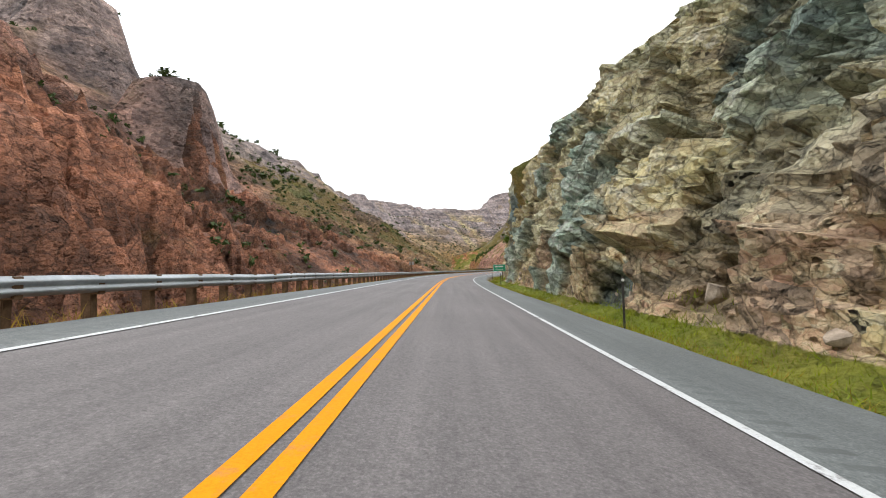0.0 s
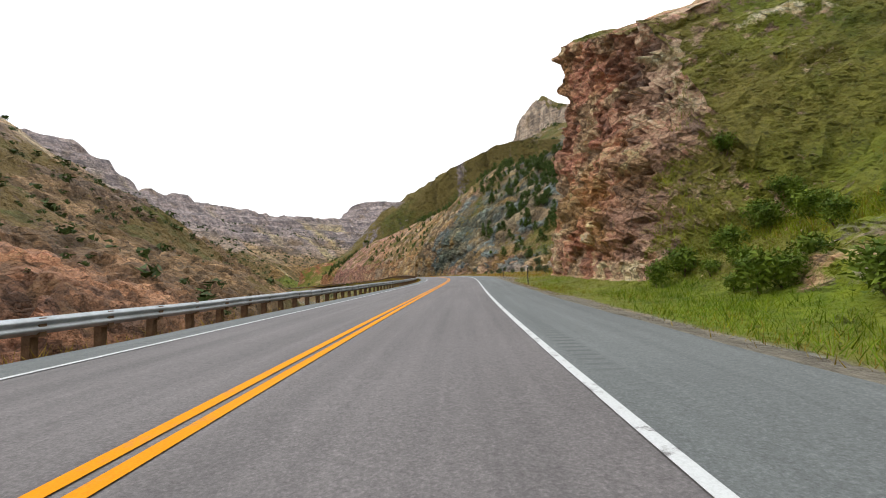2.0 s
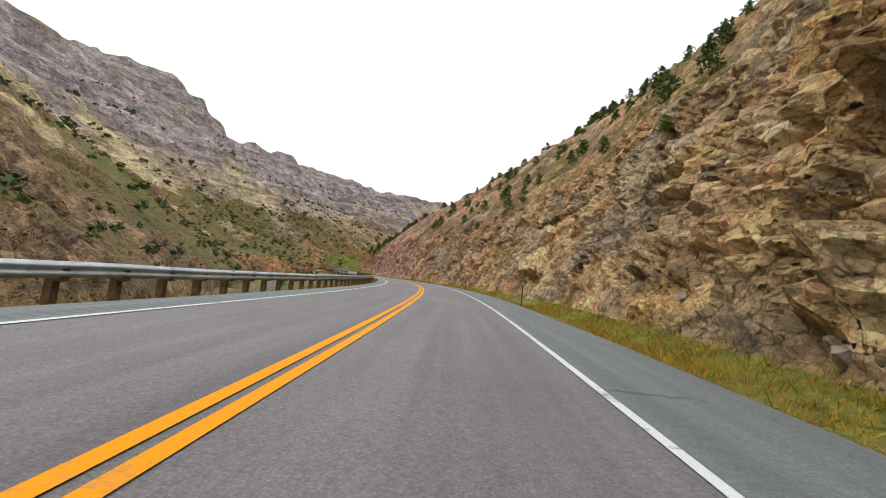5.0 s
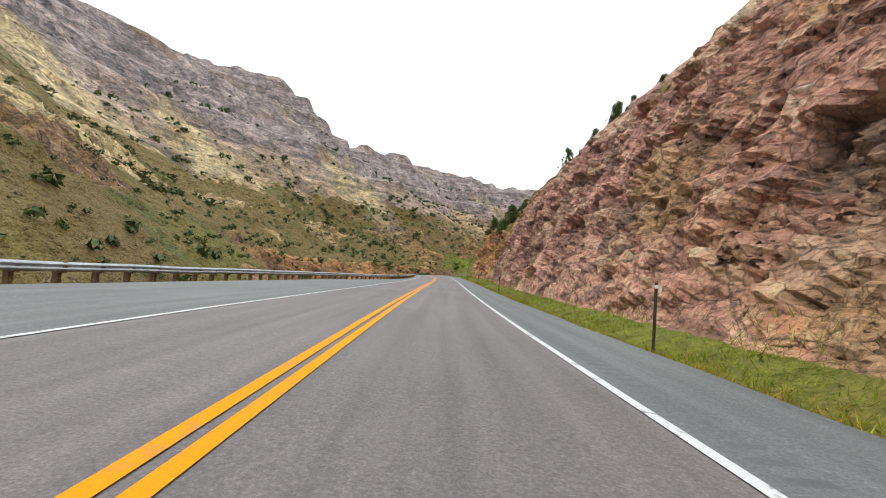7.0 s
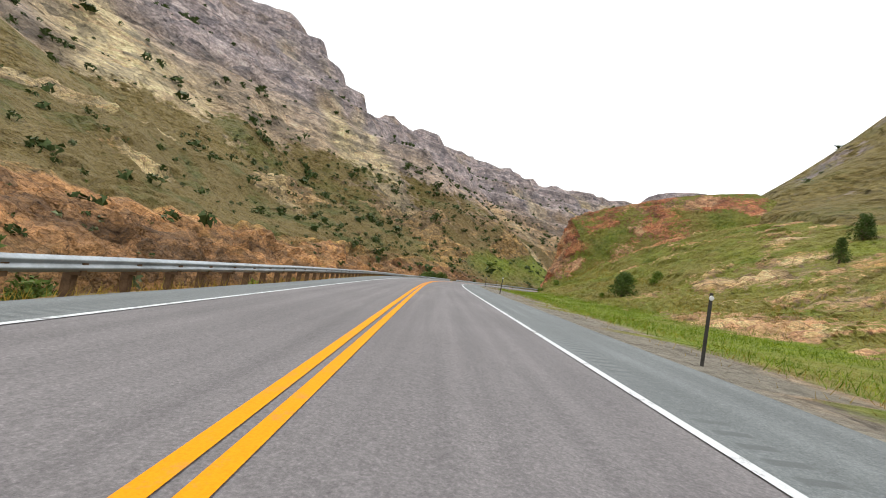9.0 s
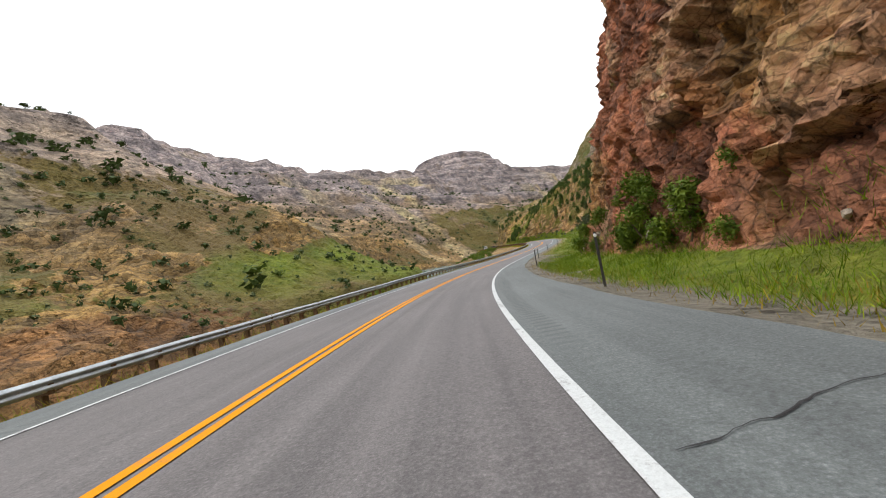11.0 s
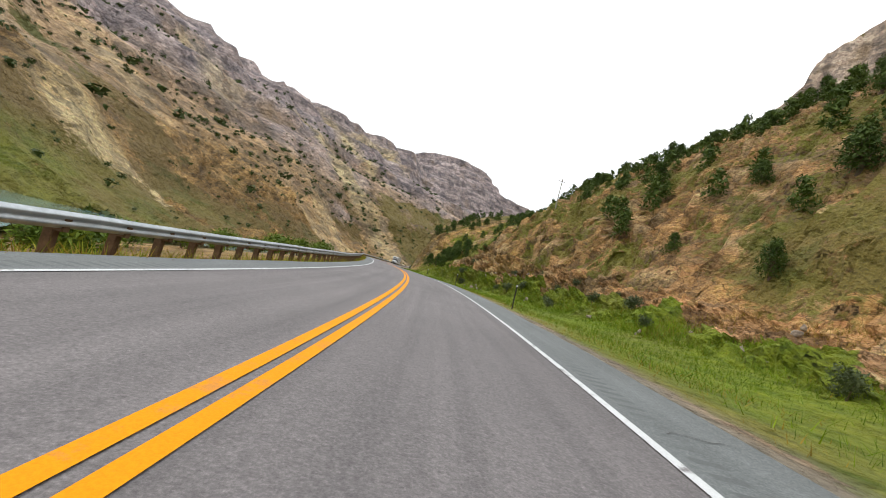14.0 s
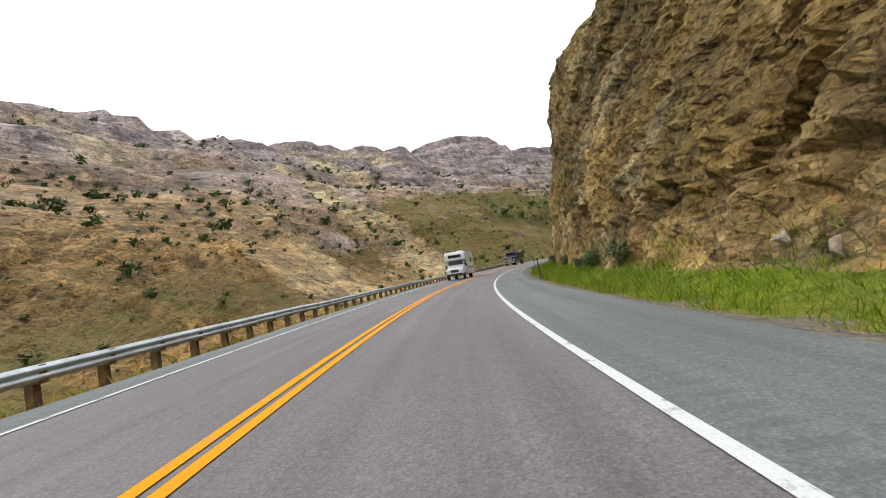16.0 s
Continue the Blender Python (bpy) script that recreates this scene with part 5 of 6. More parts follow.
def plant(kind, label, category, group, wood, leaves, leafmat, names):
    t = tagged(new(kind), label, category, group)
    if wood is not None:
        put(names[0], wood, None, t)
    put(names[1], leaves, leafmat, t)
    return t


def right_ground(s, u):
    s, u = np.atleast_1d(np.asarray(s, float)), np.atleast_1d(np.asarray(u, float))
    lat, z = right_profile(s, u)
    return station(s, lat, z)


rng = random.Random(5)
JUNIPERS = []
for k in range(6):
    w, c = tree_meshes(40 + k, 1.0, 0.66 + 0.14 * (k % 3), 28, 92, 0.06)
    JUNIPERS.append(plant("juniper_tree", "dark green juniper tree on the rocky slope", "tree", "junipers on the slopes", w, c, M_JUNIPER, ("trunk", "crown")))
BUSHES = []
for k in range(5):
    verts, faces = [], []
    r2 = random.Random(90 + k)
    bm = bmesh.new()
    for j in range(9):
        a = j * 2.4
        c = Vector((math.cos(a) * 0.32 * r2.random(), math.sin(a) * 0.32 * r2.random(), 0.3 + 0.35 * r2.random()))
        if j == 0:
            rod(bm, (0, 0, -0.1), c, 0.03, 0.008, 5)
        clump_faces(verts, faces, c, 0.24, 84, 0.075, r2, 0.8)
    st = bpy.data.meshes.new("stem")
    bm.to_mesh(st), bm.free()
    st.materials.append(M_BARK)
    sage = k < 3
    BUSHES.append(plant("sagebrush" if sage else "green_bush", "grey-green sagebrush on dry ground" if sage else "leafy green bush on the slope", "bush", "roadside bushes", st, soup("foliage", verts, faces), M_SAGE if sage else M_BUSH, ("stem", "foliage")))


def sow(stock, count, spans, size, seed, sink=0.1):
    """Copies of plants on the right-hand ground; spans: chainages and u range, with a weight."""
    r = random.Random(seed)
    spots = [sp for sp in spans for _ in range(sp[4])]
    for i in range(count):
        a, b, u0, u1, _ = spots[r.randrange(len(spots))]
        s, u = r.uniform(a, b), r.uniform(u0, u1)
        p = right_ground(s, u)[0]
        h = r.uniform(*size) * U
        m = Matrix.Translation((p[0], p[1], p[2] - sink * h)) @ Matrix.Rotation(r.uniform(0, 6.28), 4, "Z") @ Matrix.Diagonal((h * r.uniform(0.85, 1.2), h * r.uniform(0.85, 1.2), h, 1))
        src = stock[r.randrange(len(stock))]
        c = copy_thing(src, Matrix())
        c.matrix_basis = m


sow(JUNIPERS, 62, [(-10, 66, 2.02, 2.5, 6), (95, 150, 2.1, 2.8, 1), (155, 180, 2.05, 2.4, 3), (178, 212, 1.9, 2.8, 4), (212, 262, 2.55, 2.95, 5), (262, 440, 2.3, 2.95, 10), (440, 550, 2.02, 2.5, 6), (552, 640, 1.2, 2.8, 2), (704, 756, 2.2, 2.5, 2)], (2.0, 4.4), 1)
sow(JUNIPERS, 110, [(748, 800, 1.8, 2.5, 7), (800, 870, 2.0, 2.6, 5), (860, 945, 1.95, 2.5, 8), (945, 1028, 2.25, 2.7, 6)], (2.4, 5.0), 11)
sow(JUNIPERS, 26, [(836, 850, 1.3, 1.9, 3), (888, 900, 1.7, 2.2, 1), (1002, 1022, 1.35, 2.2, 7), (985, 1000, 2.2, 2.5, 3)], (3.2, 4.8), 2)

sow(JUNIPERS, 26, [(500, 522, 2.1, 2.5, 1), (524, 558, 1.9, 2.4, 2)], (2.6, 4.4), 21)
sow(JUNIPERS, 7, [(850, 861, 1.0, 1.4, 1)], (3.8, 5.2), 26)
sow(JUNIPERS, 16, [(1026, 1075, 1.97, 2.5, 1)], (2.0, 3.8), 22)
sow(JUNIPERS, 7, [(1003, 1016, 1.25, 1.85, 1)], (3.4, 4.6), 23)
sow(JUNIPERS, 34, [(198, 250, 2.15, 2.95, 1)], (2.2, 4.0), 24)


def ridge_wood(name, n, spans, size, seed, label):
    """Far junipers of the slope, too many to tell apart."""
    g = random.Random(seed)
    made = [tree_meshes(200 + k, 1.0, 0.85, 10, 34, 0.115) for k in range(4)]
    for wood, _ in made:
        bpy.data.meshes.remove(wood)
    co = [np.array([v.co[:] for v in c.vertices]) for _, c in made]
    tri = [np.array([p.vertices[:] for p in c.polygons]) for _, c in made]
    vs, fs, k = [], [], 0
    for _ in range(n):
        a, b, u0, u1 = spans[g.randrange(len(spans))]
        w = right_ground(g.uniform(a, b), g.uniform(u0, min(u1, 2.86)))[0]
        h = g.uniform(*size) * U
        m = g.randrange(4)
        ang = g.uniform(0, 6.28)
        turn = np.array([[math.cos(ang), math.sin(ang), 0], [-math.sin(ang), math.cos(ang), 0], [0, 0, 1]])
        vs.append(co[m] @ turn * h + w - np.array([0, 0, 0.12 * h]))
        fs.append(tri[m] + k)
        k += len(co[m])
    return tagged(put(name, soup(name, np.concatenate(vs).tolist(), np.concatenate(fs).tolist()), M_JUNIPER), label, "trees", "", "stuff")


ridge_wood("slope_wood", 1500, [(756, 830, 1.7, 2.6), (800, 890, 1.9, 2.6), (748, 800, 1.9, 3), (750, 830, 2.1, 3), (800, 880, 2.1, 3), (850, 900, 1.95, 3), (880, 960, 2.1, 3), (950, 1030, 2.3, 3), (180, 215, 2.0, 3), (215, 430, 2.6, 3)], (1.8, 4.2), 31, "dense dark juniper wood on the slope above the road")
ridge_wood("hill_wood", 520, [(180, 236, 1.9, 2.8), (196, 262, 2.1, 3), (205, 258, 2.4, 3), (246, 300, 2.4, 3)], (1.8, 3.6), 32, "dark junipers scattered thickly over the rocky hill")
ridge_wood("crest_wood", 80, [(505, 562, 2.05, 2.7)], (2.2, 3.8), 33, "dark conifers along the crest above the red rock")
ridge_wood("brow_wood", 90, [(330, 445, 2.0, 2.5)], (1.6, 3.2), 35, "dark junipers along the brow above the tan cutting")
ridge_wood("end_ridge_wood", 60, [(1024, 1085, 2.0, 2.8), (985, 1026, 1.9, 2.5)], (1.8, 3.4), 34, "dark junipers along the ridge above the last cliff")
sow(BUSHES[:3], 90, [(176, 236, 0.7, 1.9, 5), (756, 830, 0.85, 1.5, 4), (860, 990, 0.9, 1.8, 4), (1036, 1080, 0.85, 1.05, 1), (20, 60, 1.9, 2.2, 1)], (0.9, 1.9), 3)
sow(JUNIPERS, 6, [(65, 71, 1.15, 1.9, 1)], (1.8, 3.0), 29)
sow(BUSHES[:3], 26, [(775, 832, 0.9, 1.12, 1)], (1.5, 2.6), 27)
sow(JUNIPERS, 9, [(513, 525, 1.2, 2.1, 1)], (1.8, 3.0), 28)
sow(BUSHES, 24, [(746, 780, 0.8, 1.5, 1)], (1.2, 2.4), 25)
sow(BUSHES[3:], 150, [(122, 150, 0.8, 2.3, 12), (40, 90, 1.2, 2.1, 2), (560, 640, 1.0, 2.0, 1), (664, 700, 0.9, 1.3, 1), (712, 750, 0.95, 1.12, 3), (756, 800, 1.0, 2.2, 2), (990, 1026, 1.2, 2.2, 2), (240, 420, 1.7, 2.4, 3)], (0.9, 2.2), 4)
for src in JUNIPERS + BUSHES:
    s = rng.uniform(185, 230)
    p = right_ground(s, rng.uniform(2.0, 2.8))[0]
    h = rng.uniform(2.0, 3.0) * U
    src.matrix_basis = Matrix.Translation((p[0], p[1], p[2] - 0.1 * h)) @ Matrix.Diagonal((h, h, h, 1))


def sow_left(stock, count, spans, size, seed):
    """Copies of plants on the river side; spans: chainages and offsets."""
    r = random.Random(seed)
    for i in range(count):
        a, b, l0, l1 = spans[r.randrange(len(spans))]
        p = station(r.uniform(a, b), -r.uniform(l0, l1), 0.0) / U
        z = float(canyon_height(p[:1], p[1:2])[0][0])
        h = r.uniform(*size) * U
        c = copy_thing(stock[r.randrange(len(stock))], Matrix())
        c.matrix_basis = Matrix.Translation((p[0] * U, p[1] * U, z * U - 0.1 * h)) @ Matrix.Rotation(r.uniform(0, 6.28), 4, "Z") @ Matrix.Diagonal((h * r.uniform(0.95, 1.3), h * r.uniform(0.95, 1.3), h, 1))


RIVER_TREES = []
for k in range(3):
    w, c = tree_meshes(70 + k, 1.0, 0.95, 34, 80, 0.055)
    RIVER_TREES.append(plant("riverside_tree", "leafy dark green tree on the river bank", "tree", "trees along the river", w, c, M_THICKET, ("trunk", "crown")))
sow_left(RIVER_TREES, 38, [(680, 702, 12, 26), (684, 730, 20, 36)], (4.5, 7.5), 41)
for k, src in enumerate(RIVER_TREES):
    spot = station(585 + 9 * k, -21.0, 0.0) / U
    src.matrix_basis = Matrix.Translation((spot[0] * U, spot[1] * U, float(canyon_height(spot[:1], spot[1:2])[0][0]) * U - 0.3)) @ Matrix.Diagonal((3.6, 3.6, 3.8, 1))
sow_left(BUSHES[3:], 22, [(560, 640, 12, 30), (745, 800, 10, 16)], (1.6, 3.2), 42)
sow_left(BUSHES[3:], 34, [(950, 1000, 11, 20), (960, 990, 14, 30), (925, 950, 18, 27)], (2.4, 4.2), 43)
sow_left(BUSHES, 40, [(1036, 1100, 10, 22), (1040, 1110, 20, 40)], (1.2, 2.6), 44)


# ---- boulders ----
def boulder_mesh(seed):
    bm = bmesh.new()
    bmesh.ops.create_icosphere(bm, subdivisions=3, radius=0.5)
    r = random.Random(seed)
    planes = [(Vector((r.gauss(0, 1), r.gauss(0, 1), r.gauss(0, 1))).normalized(), r.uniform(0.17, 0.36)) for _ in range(14)]
    sq = Vector((r.uniform(0.8, 1.3), r.uniform(0.8, 1.2), r.uniform(0.55, 0.9)))
    for v in bm.verts:
        for n, d in planes:
            e = v.co.dot(n) - d
            if e > 0:
                v.co -= n * e
        v.co += Vector(noise.noise_vector(v.co * 5 + Vector((seed, 0, 0)))) * 0.02
        v.co = Vector((v.co.x * sq.x, v.co.y * sq.y, v.co.z * sq.z))
    me = bpy.data.meshes.new("boulder")
    bm.to_mesh(me), bm.free()
    me.polygons.foreach_set("use_smooth", np.zeros(len(me.polygons), bool))
    me.materials.append(M_BOULDER)
    return me


STONES = [boulder_mesh(k) for k in range(6)]
r = random.Random(12)
for i in range(170):
    a, b = r.choice([(0, 66), (0, 66), (70, 90), (176, 250), (176, 250), (225, 262), (300, 345), (470, 550), (700, 756), (812, 845), (812, 845), (880, 935), (945, 990), (1034, 1090)])
    s, u = r.uniform(a, b), 1.0 + min(0.08, abs(r.gauss(0, 0.05)))
    big = r.random() < 0.2
    p = right_ground(s, u)[0]
    h = (r.uniform(0.5, 0.9) if big else r.uniform(0.25, 0.7)) * U
    ob = tagged(put("boulder", STONES[i % 6], None), "angular pale fallen boulder at the foot of the rock face" if big else "small broken rock lying in the grass below the face", "rock", "fallen rocks")
    ob.matrix_basis = Matrix.Translation((p[0], p[1], p[2] + 0.12 * h)) @ Euler((r.uniform(0, 6), r.uniform(0, 6), r.uniform(0, 6))).to_matrix().to_4x4() @ Matrix.Scale(h, 4)

for i in range(110):
    a, b, u0, u1 = r.choice([(815, 850, 1.0, 1.9), (870, 940, 1.0, 1.9), (950, 996, 0.98, 1.7), (226, 262, 0.95, 1.5), (70, 76, 0.9, 1.8), (750, 770, 1.0, 1.9)])
    p = right_ground(r.uniform(a, b), r.uniform(u0, u1))[0]
    h = r.uniform(0.3, 1.0) * U
    ob = tagged(put("boulder", STONES[i % 6], None), "loose broken rock lying on the dry slope", "rock", "fallen rocks")
    ob.matrix_basis = Matrix.Translation((p[0], p[1], p[2] + 0.1 * h)) @ Euler((r.uniform(-0.4, 0.4), r.uniform(-0.4, 0.4), r.uniform(0, 6))).to_matrix().to_4x4() @ Matrix.Scale(h, 4)


# ---- grass and distant scrub: uncountable ----
def grass(name, n, lat0, lat1, mat, tall, seed, label, side=1, spans=((-10, 1110),)):
    g = np.random.RandomState(seed)
    s = np.concatenate([g.uniform(a, b, int(n * (b - a) / sum(e - c for c, e in spans))) for a, b in spans])
    n = len(s)
    if side > 0:
        e, base = lerp_at(s, RIGHT_EDGE, 1), lerp_at(s, RIGHT, 1)
        u = lat0 + (lat1 - lat0) * g.random_sample(n) ** 0.8
        lat, z = right_profile(s, u)
        root = station(s, lat + 0.0, z)
    else:
        reach = g.random_sample(n)
        lat = lerp_at(s, LEFT_EDGE, 1) - 0.05 - 3.0 * reach
        z = -0.1 - 0.5 * np.clip(reach * 2, 0, 1)
        root = station(s, lat, z)
    patch = vnoise(np.stack([s / 3.0, lat / 2.0, 0 * s], -1), 17)
    ok = patch + g.uniform(-0.6, 0.6, n) > -0.25
    root, n = root[ok], int(ok.sum())
    h = tall * U * g.uniform(0.45, 1.25, n)
    a = g.uniform(0, 6.28, n)
    w = 0.011 * U * g.uniform(0.6, 1.6, n)
    side_v = np.stack([np.cos(a) * w, np.sin(a) * w, 0 * a], -1)
    lean = np.stack([g.normal(0, 0.55, n) * h, g.normal(0, 0.55, n) * h, h], -1)
    root[:, 2] -= 0.05
    v = np.concatenate([root - side_v, root + side_v, root + lean], 1).reshape(-1, 3)
    f = np.arange(n * 3).reshape(-1, 3)
    me = bpy.data.meshes.new(name)
    me.vertices.add(len(v))
    me.vertices.foreach_set("co", v.reshape(-1).astype(np.float32))
    me.loops.add(f.size)
    me.loops.foreach_set("vertex_index", f.reshape(-1).astype(np.int32))
    me.polygons.add(len(f))
    me.polygons.foreach_set("loop_start", np.arange(0, f.size, 3, dtype=np.int32))
    me.update(calc_edges=True)
    return tagged(put(name, me, mat), label, "grass", "", "stuff")


grass("verge_grass", 150000, 0.2, 1.06, M_GRASS, 0.27, 1, "tall bright green grass along the road verge", 1, ((-10, 190), (440, 760), (940, 1110)))
grass("thin_verge_grass", 24000, 0.3, 1.08, M_GRASS, 0.36, 18, "patchy green grass along the dry verge", 1, ((185, 445),))
grass("tawny_verge_grass", 75000, 0.1, 1.1, M_ORANGE, 0.34, 16, "tawny dry grass along the road verge", 1, ((185, 445),))
grass("dry_verge_grass", 90000, 0.08, 0.6, M_DRY, 0.24, 2, "dry yellow grass at the edge of the pavement")
grass("deep_verge_grass", 190000, 0.2, 1.08, M_LUSH, 0.4, 6, "deep lush green grass on the wide verge", 1, ((114, 150), (556, 655), (690, 1110)))
SLOPES = ((68, 90), (114, 152), (178, 245), (556, 702), (758, 830), (840, 1028))
grass("slope_grass", 75000, 1.0, 2.1, M_DRY, 0.5, 4, "dry tufted grass over the gentler slopes", 1, SLOPES)
grass("orange_slope_grass", 45000, 0.75, 2.3, M_ORANGE, 0.45, 8, "orange dry grass on the rubble slope", 1, ((66, 76), (66, 76)))
grass("green_slope_grass", 60000, 1.0, 2.0, M_GRASS, 0.5, 5, "green tufted grass on the damp slopes", 1, ((114, 152), (756, 800), (995, 1028)))
grass("foot_grass", 60000, 1.0, 1.4, M_LUSH, 0.5, 21, "lush green grass at the foot of the slope", 1, ((775, 1000),))
grass("green_rail_grass", 40000, 0, 1, M_GRASS, 0.45, 19, "green grass behind the guardrail", -1, ((690, 1110),))
grass("rail_grass", 95000, 0, 1, M_DRY, 0.45, 3, "dry yellow-green grass behind the guardrail", -1)


SLOPE = np.hypot(GRADX, GRADY)


def scrub(name, n, mat, seed, label, lo, hi, size, zmin, zmax, s_min=-999, s_max=9999):
    """Small dark bushes over the canyon slopes, far from the road."""
    g = np.random.RandomState(seed)
    kinds = []
    for k in range(5):
        verts, faces = [], []
        clump_faces(verts, faces, (0, 0, 0.1), 0.36, 16, 0.46, random.Random(seed * 10 + k), 0.8)
        kinds.append([v[:] for v in verts])
    kinds = np.array(kinds)
    bf = np.arange(kinds.shape[1]).reshape(-1, 3)
    x = g.uniform(gx[2], gx[-3], n * 6)
    y = g.uniform(gy[2], gy[-3], n * 6)
    i, j = ((x - gx[0]) / CELL), ((y - gy[0]) / CELL)
    i0, j0 = i.astype(int), j.astype(int)
    Z = ZZ.reshape(XX.shape)
    fi, fj = i - i0, j - j0
    z = Z[i0, j0] * (1 - fi) * (1 - fj) + Z[i0 + 1, j0] * fi * (1 - fj) + Z[i0, j0 + 1] * (1 - fi) * fj + Z[i0 + 1, j0 + 1] * fi * fj
    lat = GL.reshape(XX.shape)[i0, j0]
    d = np.abs(lat)
    dens = vnoise(np.stack([x / 60, y / 60, 0 * x], -1), 33) + 0.6 * vnoise(np.stack([x / 17, y / 17, 0 * x], -1), 34)
    ok = (d > np.where(lat < 0, lo, np.where(GS.reshape(XX.shape)[i0, j0] < 440, 9999, 62))) & (d < hi) & (z > zmin) & (z < zmax) & (GS.reshape(XX.shape)[i0, j0] > s_min) & (GS.reshape(XX.shape)[i0, j0] < s_max) & (SLOPE[i0, j0] < 1.5) & (dens + g.uniform(-0.7, 0.7, len(x)) > 0.1)
    pick = np.nonzero(ok)[0][:n]
    n = len(pick)
    z[pick] = np.where(lat[pick] < 0, canyon_height(x[pick], y[pick])[0], z[pick] - 0.3)
    sc = size * np.clip(np.exp(g.normal(-0.25, 0.5, n)), 0.3, 2.2) * np.clip(0.6 + d[pick] / 260, 0.6, 1.3)
    bv = kinds[g.randint(0, len(kinds), n)]
    wide = np.stack([g.uniform(0.9, 1.4, n), g.uniform(0.9, 1.4, n), g.uniform(0.75, 1.15, n)], -1)
    v = bv * sc[:, None, None] * wide[:, None]
    v = v + np.stack([x[pick], y[pick], z[pick] + 0.25 * sc], -1)[:, None]
    f = (bf[None] + (np.arange(n) * bv.shape[1])[:, None, None]).reshape(-1, 3)
    v = v.reshape(-1, 3) * U
    me = bpy.data.meshes.new(name)
    me.vertices.add(len(v))
    me.vertices.foreach_set("co", v.reshape(-1).astype(np.float32))
    me.loops.add(f.size)
    me.loops.foreach_set("vertex_index", f.reshape(-1).astype(np.int32))
    me.polygons.add(len(f))
    me.polygons.foreach_set("loop_start", np.arange(0, f.size, 3, dtype=np.int32))
    me.update(calc_edges=True)
    return tagged(put(name, me, mat), label, "scrub", "", "stuff")


scrub("wooded_slope_junipers", 7000, M_SCRUB, 10, "dense dark junipers covering the wooded slope below the cliffs", 9999, 900, 5.5, 20, 520, 700)
scrub("slope_junipers", 13000, M_SCRUB, 7, "scattered dark junipers over the canyon slopes", 50, 700, 2.7, -20, 170)
scrub("brushy_hillside", 20000, M_SCRUB, 12, "dark low brush covering the hillside across the river", 50, 190, 2.0, -20, 120, 90, 900)
scrub("slope_sage", 5000, M_SAGE, 8, "grey-green scrub over the canyon slopes", 50, 300, 1.6, -20, 90)
scrub("flats_brush", 2600, M_SAGE, 14, "grey-green brush scattered over the valley flats", 14, 170, 1.9, -12, 60, 600)
scrub("end_slope_scrub", 7000, M_SCRUB, 15, "dark bushes scattered over the tan slopes beyond the river", 24, 330, 1.9, -15, 170, 980, 1700)
scrub("river_thicket", 1500, M_THICKET, 9, "bright green thickets along the river bank", 9, 90, 2.6, -22, 4)

# ---- vehicles in the oncoming lane ----
M_VAN = plain("white_gelcoat", (0.72, 0.73, 0.74), 0.35, 0.5, vary=0.05, scale=1.5)
M_GLASS, _t, _b = material("dark_vehicle_glass", 0.08, 0.6)
_b.inputs["Base Color"].default_value = (0.02, 0.024, 0.028, 1)
M_RUBBER = plain("tyre_rubber", (0.025, 0.025, 0.025), 0.9, 0.2)
M_TRIM = plain("dark_trim", (0.035, 0.036, 0.04), 0.6, 0.4)
M_CHROME = plain("chrome_trim", (0.6, 0.6, 0.6), 0.25, 0.5, 0.9, vary=0.05)
M_NAVY = plain("dark_blue_truck_paint", (0.02, 0.03, 0.06), 0.35, 0.5, vary=0.1)
M_STRIPE = plain("grey_side_stripe", (0.22, 0.21, 0.2), 0.5, 0.4)
M_LAMP = plain("headlight_lens", (0.75, 0.76, 0.78), 0.15, 0.6, vary=0.03)


def extrude_side(bm, outline, width, bevel):
    """A body from its side outline (y forward, z up), of the given width across x."""
    vs = [bm.verts.new((-width / 2 * U, y * U, z * U)) for y, z in outline]
    f = bm.faces.new(vs)
    r = bmesh.ops.extrude_face_region(bm, geom=[f])
    for v in (e for e in r["geom"] if isinstance(e, bmesh.types.BMVert)):
        v.co.x += width * U
    bmesh.ops.recalc_face_normals(bm, faces=bm.faces)
    bmesh.ops.bevel(bm, geom=list(bm.edges), offset=bevel * U, segments=2, affect="EDGES", clamp_overlap=True)


def wheel(parent, x, y, r, w):
    bm = bmesh.new()
    bmesh.ops.create_cone(bm, cap_ends=True, segments=24, radius1=r * U, radius2=r * U, depth=w * U, matrix=pose(x * U, y * U, r * U, 0, 90))
    bmesh.ops.bevel(bm, geom=[e for e in bm.edges if len(e.link_faces) == 2 and any(len(f.verts) > 4 for f in e.link_faces)], offset=0.05 * U, segments=2, affect="EDGES")
    tyre = part("wheel", bm, M_RUBBER, parent)
    bm = bmesh.new()
    bmesh.ops.create_cone(bm, cap_ends=True, segments=20, radius1=r * 0.58 * U, radius2=r * 0.5 * U, depth=(w + 0.03) * U, matrix=pose(x * U, y * U, r * U, 0, 90))
    part("rim", bm, M_CHROME, tyre, "steel wheel rim")


def block(parent, name, mat, size, at, bevel=0.02, label="", rx=0):
    bm = bmesh.new()
    box(bm, tuple(v * U for v in size), Matrix.Translation(tuple(v * U for v in at)) @ pose(0, 0, 0, rx), bevel * U)
    return part(name, bm, mat, parent, label)


def stand(ob, s, lat):
    b = float(np.interp(s, SS, RB))
    ob.matrix_basis = Matrix.Translation(station(s, lat, 0.015)) @ Matrix.Rotation(heading(s) + math.pi, 4, "Z") @ pose(0, 0, 0, 0, math.degrees(b), 0)


